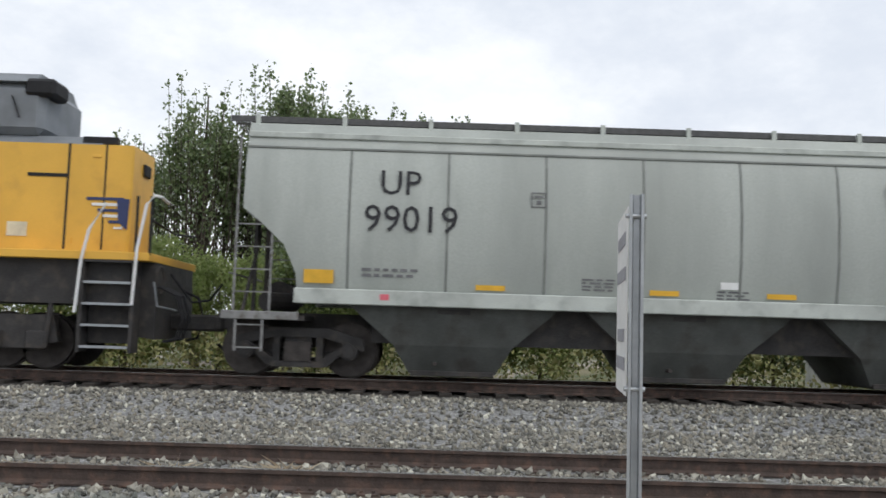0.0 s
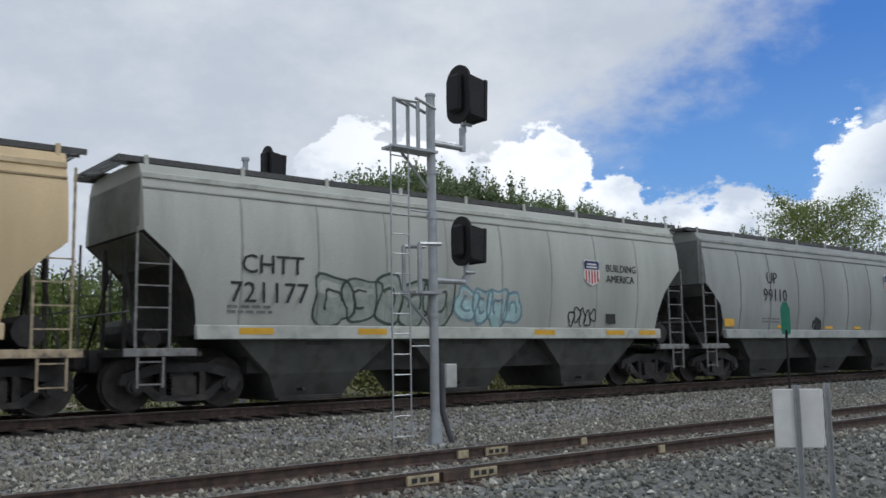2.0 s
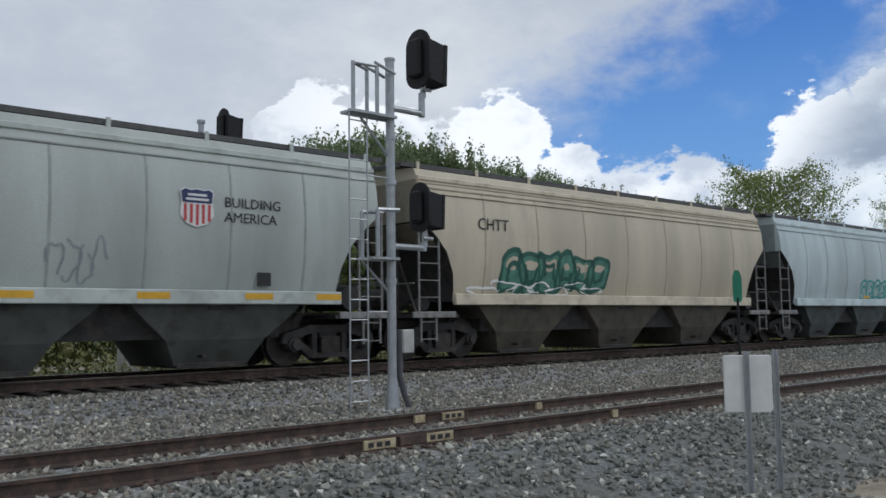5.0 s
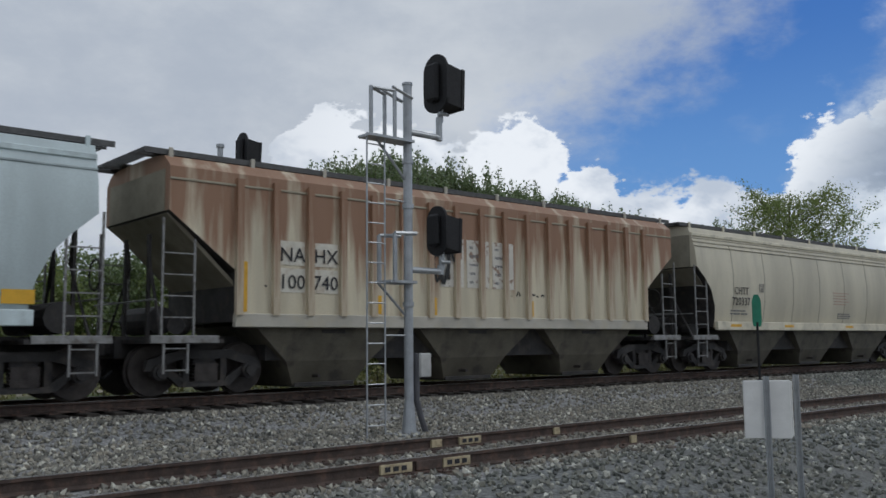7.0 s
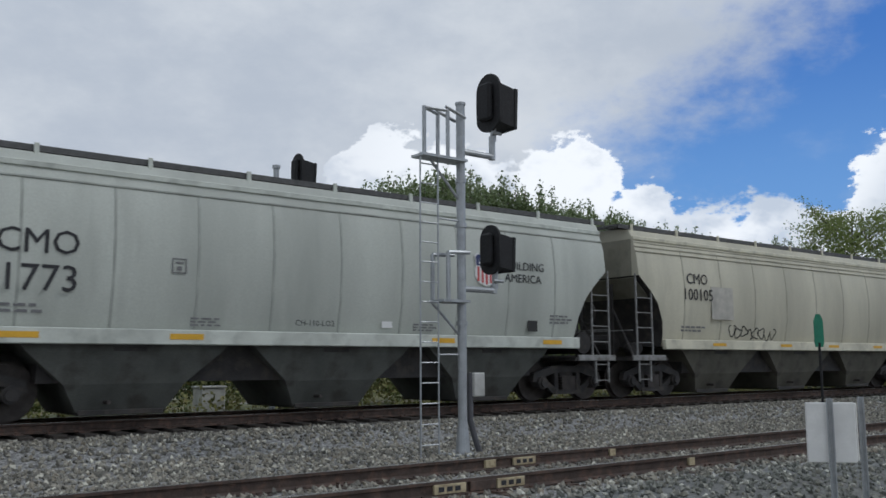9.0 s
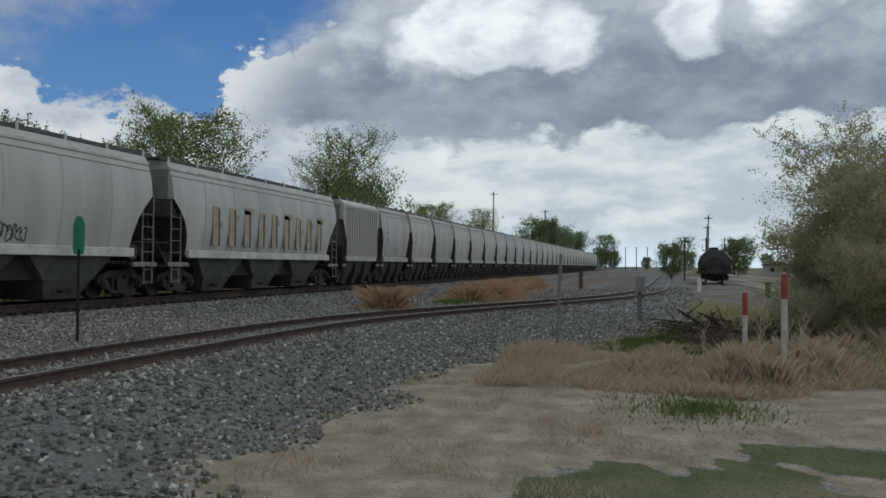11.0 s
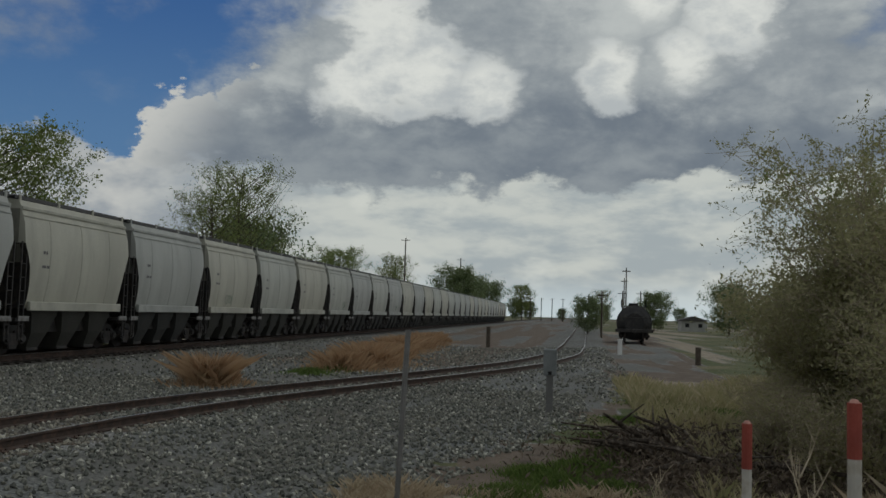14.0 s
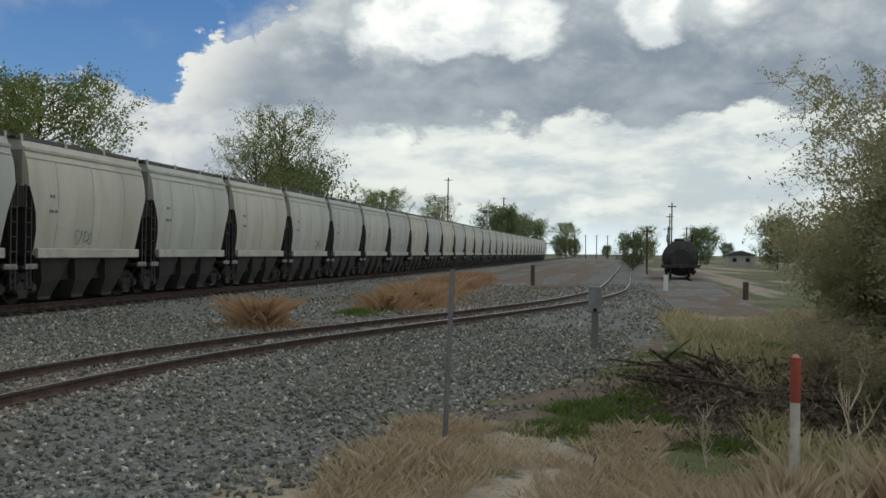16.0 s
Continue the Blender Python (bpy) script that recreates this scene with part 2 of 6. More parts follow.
def box(bm, x0, x1, y0, y1, z0, z1, bevel=0.0):
    v = [bm.verts.new(p) for p in ((x0, y0, z0), (x1, y0, z0), (x1, y1, z0), (x0, y1, z0), (x0, y0, z1), (x1, y0, z1), (x1, y1, z1), (x0, y1, z1))]
    f = [bm.faces.new([v[i] for i in q]) for q in ((3, 2, 1, 0), (4, 5, 6, 7), (0, 1, 5, 4), (1, 2, 6, 5), (2, 3, 7, 6), (3, 0, 4, 7))]
    if bevel:
        es = {e for q in f for e in q.edges}
        bmesh.ops.bevel(bm, geom=list(es), offset=bevel, segments=1, affect="EDGES")
    return bm


def tube(bm, pts, r, n=8, r_end=None):
    """A tube through points, tapering from r to r_end."""
    pts = [Vector(p) for p in pts]
    rings = []
    up = Vector((0, 0, 1))
    for i, p in enumerate(pts):
        d = (pts[min(i + 1, len(pts) - 1)] - pts[max(i - 1, 0)]).normalized()
        a = d.cross(up if abs(d.z) < 0.9 else Vector((1, 0, 0))).normalized()
        c = d.cross(a)
        k = r if r_end is None else r + (r_end - r) * i / (len(pts) - 1)
        rings.append([bm.verts.new(p + (a * math.cos(t) + c * math.sin(t)) * k) for t in (2 * math.pi * j / n for j in range(n))])
    for q, s in zip(rings, rings[1:]):
        for j in range(n):
            bm.faces.new((q[j], q[(j + 1) % n], s[(j + 1) % n], s[j]))
    bm.faces.new(rings[0][::-1])
    bm.faces.new(rings[-1])
    return bm


def prism(bm, poly, axis, a, b):
    """A polygon extruded along an axis from a to b; its points are in the two other axes' order."""
    def place(u, v, w):
        return {"x": (w, u, v), "y": (u, w, v), "z": (u, v, w)}[axis]
    lo = [bm.verts.new(place(u, v, a)) for u, v in poly]
    hi = [bm.verts.new(place(u, v, b)) for u, v in poly]
    n = len(poly)
    for i in range(n):
        bm.faces.new((lo[i], lo[(i + 1) % n], hi[(i + 1) % n], hi[i]))
    bm.faces.new(lo[::-1])
    bm.faces.new(hi)
    bmesh.ops.recalc_face_normals(bm, faces=bm.faces[:])
    return bm


def B():
    return bmesh.new()


def letters(text, size, material, parent, m, name="lettering"):
    cu = bpy.data.curves.new(name, "FONT")
    cu.body, cu.size, cu.extrude = text, size, 0.002
    cu.resolution_u = 2
    cu.materials.append(material)
    ob = new(name, cu)
    ob.parent = parent
    ob.matrix_basis = m
    return ob

# ---------- ground ----------
MAIN_Y, MAIN_Z, SIDE_Z = 16.5, 0.84, 0.55     # middle of the main line, rail tops
SIDING = [(-400, 8.32), (-60, 8.32), (18, 8.32), (24, 8.25), (29, 7.45), (34, 5.9), (40, 3.9), (47, 1.85), (52, 0.95), (59, 0.05), (72, -0.45), (117, -1.4), (312, -5)]
EDGE = [(-400, 3.9), (4, 3.9), (8, 3.9), (12, 4.3), (16, 3.8), (20, 3.4), (22, 2.9), (24, 2.2), (26, 1.4), (30, 0.3), (37, -1.2), (57, -2.6), (112, -4), (312, -9)]


def smooth(a, b, v):
    t = min(1.0, max(0.0, (v - a) / (b - a)))
    return t * t * (3 - 2 * t)


def polyline(table, x, blur=2.5):
    xs, ys = zip(*table)
    return float(np.mean(np.interp([x - blur, x - blur / 2, x, x + blur / 2, x + blur], xs, ys)))


def siding_y(x):
    return polyline(SIDING, x)


def ground_z(x, y):
    yc = siding_y(x)
    base = 0.20 * smooth(12, 20, x) * (1 - smooth(30, 60, y)) + 0.05 * noise.noise((x * 0.35, y * 0.35, 0))
    far = abs(y - yc)
    side = 0.37 * (1 - smooth(1.7, 3.9, far)) if y < yc else 0.37
    if y > yc:
        side *= 1 - smooth(42, 72, x) * smooth(2, 4, far) * 0.6
    main = 0.61 * smooth(11.4, 14.0, y) * (1 - smooth(18.7, 21.0, y))
    if y > 18.7:
        side = 0.37 * (1 - smooth(18.7, 21.0, y))
    tank = 0.46 * smooth(56, 66, x) * (1 - smooth(3, 7, abs(y + 5.2 + (x - 84) * 0.05)))
    return max(base, side, main, tank)


def ground_kind(x, y):
    """0 gravel, 1 dirt and dry grass, 2 green."""
    e = polyline(EDGE, x, 1.0) + 0.7 * noise.noise((x * 0.8, y * 0.8, 3))
    # band below the train, where its shade is painted into the ballast
    if 14.6 < y < 18.3:
        return 3
    if x > 46 and siding_y(x) + 2.5 < y < 13.0:
        return 4 if noise.noise((x * 0.09, y * 0.35, 6)) > -0.08 else 5
    if 46 < x < 130 and -6.2 - (x - 84) * 0.05 - 1.5 < y < polyline(EDGE, x, 1.0) + 0.5:
        return 4 if noise.noise((x * 0.2, y * 0.5, 4)) < 0.1 else 5
    if 60 < x < 130 and -10.5 - (x - 84) * 0.06 < y < -8.5 - (x - 84) * 0.06:
        return 1
    if e < y < 20.6:
        # darker gravel on the siding's near shoulder, and everywhere beyond about x 27
        return 5 if y < siding_y(x) - 1.5 or x > 27 + noise.noise((0.3 * y, 0, 1)) * 4 else 0
    if x > 46 and y < 20:
        return 2 if noise.noise((x * 0.05, y * 0.1, 2)) > -0.12 else 1
    g = noise.noise((x * 0.22, y * 0.3, 7)) + 0.5 * noise.noise((x * 0.9, y * 0.9, 5))
    if y > 20.6:
        return 2 if g > -0.25 else 1
    if 24 < x < 36 and e - 1.5 < y and g < 0.12:
        return 4
    if 23 < x < 30 and -4.5 < y < -0.6 and g < 0.35:
        return 4
    if 20.5 < x < 40 and y < 4:
        if 23 < x < 34 and y < 1.4 and g < 0.06:
            return 4
        return 2 if g > -0.16 else 1
    return 2 if g > 0.22 else 1


def ground_material():
    """Gravel, dirt, turf and soil, blended along ragged borders."""
    m = bpy.data.materials.new("trackside_ground")
    m.use_nodes = True
    n, l = m.node_tree.nodes, m.node_tree.links
    b = n["Principled BSDF"]
    b.inputs["Roughness"].default_value = 0.95
    co = n.new("ShaderNodeTexCoord").outputs["Object"]

    def tex(scale, detail=6):
        t = n.new("ShaderNodeTexNoise")
        t.inputs["Scale"].default_value, t.inputs["Detail"].default_value = scale, detail
        l.new(co, t.inputs["Vector"])
        return t.outputs["Fac"]

    def ramp(v, lo, hi):
        r = n.new("ShaderNodeMapRange")
        l.new(v, r.inputs[0])
        r.inputs[1].default_value, r.inputs[2].default_value = lo, hi
        return r.outputs[0]

    def mix(f, a, c):
        x = n.new("ShaderNodeMix")
        x.data_type = "RGBA"
        l.new(f, x.inputs[0])
        for i, v in ((6, a), (7, c)):
            if isinstance(v, tuple):
                x.inputs[i].default_value = (*v, 1)
            else:
                l.new(v, x.inputs[i])
        return x.outputs[2]

    def mask(name):
        at = n.new("ShaderNodeAttribute")
        at.attribute_name = name
        ad = n.new("ShaderNodeMath")
        ad.operation = "ADD"
        l.new(at.outputs["Fac"], ad.inputs[0])
        l.new(ramp2, ad.inputs[1])
        return ramp(ad.outputs[0], 0.42, 0.58)

    wob = n.new("ShaderNodeMath")
    wob.operation = "MULTIPLY_ADD"
    l.new(tex(3.5, 8), wob.inputs[0])
    wob.inputs[1].default_value, wob.inputs[2].default_value = 1.6, -0.8
    ramp2 = wob.outputs[0]
    big, mid, grit = tex(0.35), tex(2.2, 8), tex(20, 4)
    gravel = mix(ramp(grit, 0.35, 0.65), (0.10, 0.10, 0.10), (0.33, 0.33, 0.32))
    gravel = mix(ramp(tex(42, 2), 0.62, 0.7), gravel, (0.55, 0.55, 0.54))
    dirt = mix(ramp(mid, 0.3, 0.7), (0.20, 0.165, 0.12), (0.40, 0.345, 0.27))
    dirt = mix(ramp(grit, 0.56, 0.7), dirt, (0.14, 0.115, 0.08))
    turf = mix(ramp(mid, 0.3, 0.7), (0.06, 0.085, 0.028), (0.12, 0.135, 0.05))
    turf = mix(ramp(big, 0.46, 0.6), turf, (0.19, 0.165, 0.085))
    turf = mix(ramp(grit, 0.5, 0.7), turf, (0.045, 0.05, 0.02))
    soil = mix(ramp(mid, 0.3, 0.7), (0.09, 0.068, 0.052), (0.18, 0.14, 0.108))
    # dark mix painted as the shade under the train
    train_shade = mix(ramp(grit, 0.35, 0.7), (0.03, 0.028, 0.026), (0.11, 0.10, 0.09))
    fresh = mix(ramp(grit, 0.35, 0.68), (0.075, 0.08, 0.08), (0.25, 0.26, 0.25))
    fresh = mix(ramp(big, 0.4, 0.65), fresh, (0.13, 0.125, 0.11))
    gravel = mix(mask("fresh"), gravel, fresh)
    out = mix(mask("dirt"), gravel, dirt)
    out = mix(mask("turf"), out, turf)
    out = mix(mask("soil"), out, soil)
    out = mix(mask("train_shade"), out, train_shade)
    l.new(out, b.inputs["Base Color"])
    bp = n.new("ShaderNodeBump")
    bp.inputs["Strength"].default_value, bp.inputs["Distance"].default_value = 1.0, 0.03
    l.new(grit, bp.inputs["Height"])
    l.new(bp.outputs[0], b.inputs["Normal"])
    return m


def build_ground():
    def steps(fine0, fine1, d, reach):
        a = list(np.arange(fine0, fine1 + d / 2, d))
        k, s = fine1, d
        hi = []
        while k < reach:
            s *= 1.25
            k += s
            hi.append(k)
        k, s = fine0, d
        lo = []
        while k > -reach:
            s *= 1.25
            k -= s
            lo.append(k)
        return lo[::-1] + a + hi
    xs, ys = steps(-8, 46, 0.4, 2800), steps(-5, 22, 0.3, 2800)
    verts = [(x, y, ground_z(x, y)) for x in xs for y in ys]
    ny = len(ys)
    faces = [(i * ny + j, (i + 1) * ny + j, (i + 1) * ny + j + 1, i * ny + j + 1) for i in range(len(xs) - 1) for j in range(ny - 1)]
    me = bpy.data.meshes.new("ground")
    me.from_pydata(verts, [], faces)
    me.polygons.foreach_set("use_smooth", [True] * len(faces))
    kinds = np.array([ground_kind(x, y) for x in xs for y in ys])
    for k, nm in ((1, "dirt"), (2, "turf"), (3, "train_shade"), (4, "soil"), (5, "fresh")):
        me.attributes.new(nm, "FLOAT", "POINT").data.foreach_set("value", (kinds == k).astype(np.float32))
    me.materials.append(ground_material())
    tagged(new("ground", me), "grey gravel ballast, dry dirt and patchy grass beside railway tracks", "ground", kind="structure")


build_ground()


def stones(name, n, x0, x1, y0, y1, r0, r1, seed, keep, material, label):
    """Loose stones: many small uneven lumps in one mesh."""
    rng = np.random.default_rng(seed)
    base = np.array([(1, 0, 0), (-1, 0, 0), (0, 1, 0), (0, -1, 0), (0, 0, 1), (0, 0, -1)], float)
    tri = np.array([(0, 2, 4), (2, 1, 4), (1, 3, 4), (3, 0, 4), (2, 0, 5), (1, 2, 5), (3, 1, 5), (0, 3, 5)])
    vs, fs = [], []
    k = 0
    pts = rng.uniform((x0, y0), (x1, y1), (n, 2))
    for x, y in pts:
        if not keep(x, y):
            continue
        r = rng.uniform(r0, r1)
        a = rng.normal(size=(3, 3))
        q, _ = np.linalg.qr(a)
        p = (base * rng.uniform(0.65, 1.15, (6, 1)) * r * np.array((1, 0.8, 0.65))) @ q.T
        vs.append(p + (x, y, ground_z(x, y) + r * 0.35))
        fs.append(tri + 6 * k)
        k += 1
    me = bpy.data.meshes.new(name)
    me.from_pydata(np.concatenate(vs).tolist(), [], np.concatenate(fs).tolist())
    me.materials.append(material)
    return tagged(new(name, me), label, "gravel", kind="stuff")


STONE = island_mat("crushed_stone", [(0.088, 0.085, 0.076), (0.176, 0.170, 0.147), (0.255, 0.239, 0.198), (0.150, 0.146, 0.128), (0.334, 0.318, 0.269), (0.229, 0.202, 0.155), (0.616, 0.601, 0.515)], 0.9)


def off_rails(x, y):
    return min(abs(abs(y - siding_y(x)) - 0.75), abs(abs(y - MAIN_Y) - 0.75)) > 0.12 and y < 14.75 + 0.25 * noise.noise((x, 0, 1)) and y > polyline(EDGE, x, 1.0) - 0.5 + 1.1 * noise.noise((x * 0.8, y * 0.8, 3))


DARK_STONE = island_mat("dark_crushed_stone", [(0.070, 0.073, 0.066), (0.140, 0.147, 0.130), (0.232, 0.236, 0.205), (0.116, 0.123, 0.108), (0.315, 0.312, 0.275), (0.185, 0.180, 0.145), (0.600, 0.595, 0.530)], 0.85)


def near_side(x, y):
    return off_rails(x, y) and y < siding_y(x) - 1.3 + 0.3 * noise.noise((x * 1.3, y, 0))


def far_side(x, y):
    return off_rails(x, y) and not y < siding_y(x) - 1.3 + 0.3 * noise.noise((x * 1.3, y, 0))


stones("ballast_stones", 49000, -7, 27, 4.0, 15.4, 0.03, 0.062, 1, far_side, STONE, "loose crushed grey stone ballast between the tracks")
stones("dark_ballast_stones", 13000, 27, 36, 4.0, 15.4, 0.03, 0.062, 5, far_side, DARK_STONE, "loose dark stone ballast between the tracks")
stones("fresh_ballast_stones", 40000, -7, 38, -0.5, 7.4, 0.03, 0.06, 4, near_side, DARK_STONE, "darker fresh stone ballast on the siding's shoulder")
stones("far_ballast_stones", 9000, 36, 72, -2.5, 15.4, 0.045, 0.08, 2, off_rails, DARK_STONE, "loose crushed dark stone ballast further down the line")

# ---------- tracks ----------


def track(name, label, mid, x0, x1, step, z, ties, wood=TIE):
    root = thing(name, label, "railway track", kind="structure")
    xs = np.arange(x0, x1 + step / 2, step)
    mids = [Vector((x, mid(x), 0)) for x in xs]
    foot = [(-0.07, -0.17), (0.07, -0.17), (0.07, -0.155), (0.012, -0.13), (0.012, -0.045), (0.036, -0.035), (0.036, -0.004), (-0.036, -0.004), (-0.036, -0.035), (-0.012, -0.045), (-0.012, -0.13), (-0.07, -0.155)]
    for side in (-0.753, 0.753):
        for nm, prof, m in (("rail", foot, RUST), ("rail_head", [(-0.03, -0.006), (0.03, -0.006), (0.03, 0.0), (-0.03, 0.0)], RAILTOP)):
            bm = B()
            rings = []
            for i, p in enumerate(mids):
                d = (mids[min(i + 1, len(mids) - 1)] - mids[max(i - 1, 0)]).normalized()
                nrm = Vector((-d.y, d.x, 0))
                rings.append([bm.verts.new(p + nrm * (side + u) + Vector((0, 0, z + v))) for u, v in prof])
            for q, s in zip(rings, rings[1:]):
                for j in range(len(prof)):
                    bm.faces.new((q[j], s[j], s[(j + 1) % len(prof)], q[(j + 1) % len(prof)]))
            bmesh.ops.recalc_face_normals(bm, faces=bm.faces[:])
            part(nm, bm, m, root, "bright worn running surface" if nm == "rail_head" else "")
    rng = random.Random(5)
    for x in ties:
        def tie_mesh():
            return box(B(), -0.11, 0.11, -1.3, 1.3, -0.35, -0.175, 0.012)
        a = math.atan2(mid(x + 0.2) - mid(x - 0.2), 0.4)
        m = pose(x, mid(x) + rng.uniform(-0.04, 0.04), z + rng.uniform(-0.01, 0.008), 0, 0, math.degrees(a) + rng.uniform(-1.5, 1.5))
        shared(("tie", wood.name), "tie", tie_mesh, wood, root, at=m)

        def plate_mesh():
            bm = B()
            for s in (-1, 1):
                box(bm, -0.09, 0.09, s * 0.753 - 0.17, s * 0.753 + 0.17, -0.178, -0.158)
                for u in (-0.05, 0.05):
                    for w in (-0.1, 0.1):
                        box(bm, u - 0.014, u + 0.014, s * 0.753 + w - 0.014, s * 0.753 + w + 0.014, -0.16, -0.135)
            return bm
        shared("plate", "tie_plate", plate_mesh, RUST, root, at=m)
    return root


siding = track("siding_track", "rusty siding track with weathered wooden ties in gravel", siding_y, -60, 240, 1.0, SIDE_Z, list(np.arange(-7, 46, 0.52)))
# main line ties coloured dark for the shade beneath the cars
track("main_track", "main line track under the freight train", lambda x: MAIN_Y, -400, 600, 25.0, MAIN_Z, list(np.arange(-9, 62, 0.5)), mat("shaded_tie", (0.045, 0.038, 0.032), 0.9, 0, 0.4, 3, 0.5, per_object=0.3))
track("spur_track", "short spur track below a parked tank wagon", lambda x: -5.2 - (x - 84) * 0.05, 80, 172, 4.0, 0.62, list(np.arange(81, 100, 0.7)))

# joint bars and painted plates on the siding rails
for k, (x, s, w, m, lab) in enumerate(((5.9, -1, 0.42, "cream", "cream painted joint plate on the rail"), (6.75, -1, 0.40, "cream", "cream painted joint plate on the rail"), (6.35, -1, 0.36, "rust", ""),
                                       (7.75, 1, 0.18, "cream", "cream painted joint plate on the rail"), (8.35, 1, 0.4, "cream", "cream painted joint plate on the rail"), (10.1, 1, 0.12, "cream", ""), (9.95, -1, 0.12, "cream", ""))):
    bm = B()
    y = siding_y(x) + s * 0.753
    box(bm, x - w / 2, x + w / 2, y - 0.052, y - 0.014, SIDE_Z - 0.135, SIDE_Z - 0.035, 0.004)
    part("joint_plate", bm, mat("cream_plate", (0.52, 0.44, 0.28), 0.7, 0, 0.35, 9, 0.2, tint=(0.2, 0.13, 0.08)) if m == "cream" else RUST, siding, lab)
    if m == "cream" and w > 0.3:
        for q in range(3):
            bm = B()
            x2 = x - w / 2 + 0.05 + q * 0.11
            box(bm, x2, x2 + 0.07, y - 0.056, y - 0.05, SIDE_Z - 0.11, SIDE_Z - 0.06)
            part("marking", bm, LETTER, siding)

# ---------- freight cars ----------
PITCH, BODY = 16.45, 15.2
# tail cars: pitch and body length cut to fit the camera view
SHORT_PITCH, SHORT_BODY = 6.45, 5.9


KNEES = (1.6, 2.2, 3.0, 3.7, 4.15)


def side_y(z, straight):
    if straight:
        return 1.5
    return float(np.interp(z, (1.3,) + KNEES, (1.325, 1.41, 1.52, 1.55, 1.48, 1.34)))


def proud_y(z0, z1, straight):
    """How far out a flat plate must stand to clear the bulging side between two heights."""
    return max(side_y(z, straight) for z in (z0, z1, min(max(2.2, z0), z1), min(max(3.0, z0), z1)))


def body_mesh(length, k, straight, slope):
    """The hull: a loft of cross sections, its lower edge rising along the slope sheets at both ends."""
    bm = B()
    xs = sorted({0.0, *[s[0] * k for s in slope], *[length - s[0] * k for s in slope], length, length / 2})
    zmid = slope[-1][1]
    rings = []
    for x in xs:
        u = min(x, length - x) / k
        zb = float(np.interp(u, [s[0] for s in slope], [s[1] for s in slope]))
        zs = [zb] + [max(z, zb + 0.02 * (i + 1)) for i, z in enumerate(KNEES)]
        half = [(side_y(z, straight), z) for z in zs] + [(1.25, 4.37), (0.85, 4.42), (0.4, 4.43)]
        prof = [(-y, z) for y, z in half] + [(y, z) for y, z in half[::-1]]
        rings.append([bm.verts.new((x, y, z)) for y, z in prof])
    n = len(rings[0])
    for q, s in zip(rings, rings[1:]):
        for j in range(n):
            f = bm.faces.new((q[j], s[j], s[(j + 1) % n], q[(j + 1) % n]))
            # underside faces coloured dark for both shade and dirt below the hull
            f.material_index = 1 if j == n - 1 else 0
    bm.faces.new(rings[0])
    bm.faces.new(rings[-1][::-1])
    bmesh.ops.recalc_face_normals(bm, faces=bm.faces[:])
    return bm


def rib_mesh(w, d, z0, z1, straight):
    bm = B()
    zs = [z0] + [z for z in KNEES if z0 < z < z1] + [z1]
    rows = [[bm.verts.new((x, -side_y(z, straight) - dd, z)) for x, dd in ((-w, -0.004), (-w, d), (w, d), (w, -0.004))] for z in zs]
    for q, s in zip(rows, rows[1:]):
        for j in range(3):
            bm.faces.new((q[j], q[j + 1], s[j + 1], s[j]))
    return bm


def bay_mesh(k):
    """One hopper: flush with the sill above, then drawn in on all sides to a narrow outlet."""
    bm = B()
    lv = [(1.78, 1.36, 1.31), (1.62, 1.36, 1.14), (1.02, 1.22, 0.62), (0.74, 1.0, 0.14)]
    rings = [[bm.verts.new((sx * x * k, sy * y, z)) for sx, sy in ((-1, -1), (1, -1), (1, 1), (-1, 1))] for x, y, z in lv]
    for q, s in zip(rings, rings[1:]):
        for j in range(4):
            bm.faces.new((q[j], s[j], s[(j + 1) % 4], q[(j + 1) % 4]))
    bm.faces.new(rings[-1])
    bm.faces.new(rings[0][::-1])
    bmesh.ops.recalc_face_normals(bm, faces=bm.faces[:])
    return bm


def wheel_mesh():
    bm = B()
    for y in (-0.78, 0.64):
        for a, b, r in ((0, 0.03, 0.5), (0.03, 0.14, 0.46)):
            y0, y1 = (y + a, y + b) if y > 0 else (y + 0.14 - b, y + 0.14 - a)
            tube(bm, [(0, y0, 0), (0, y1, 0)], r, 24)
    tube(bm, [(0, -1.0, 0), (0, 1.0, 0)], 0.09, 10)
    return bm


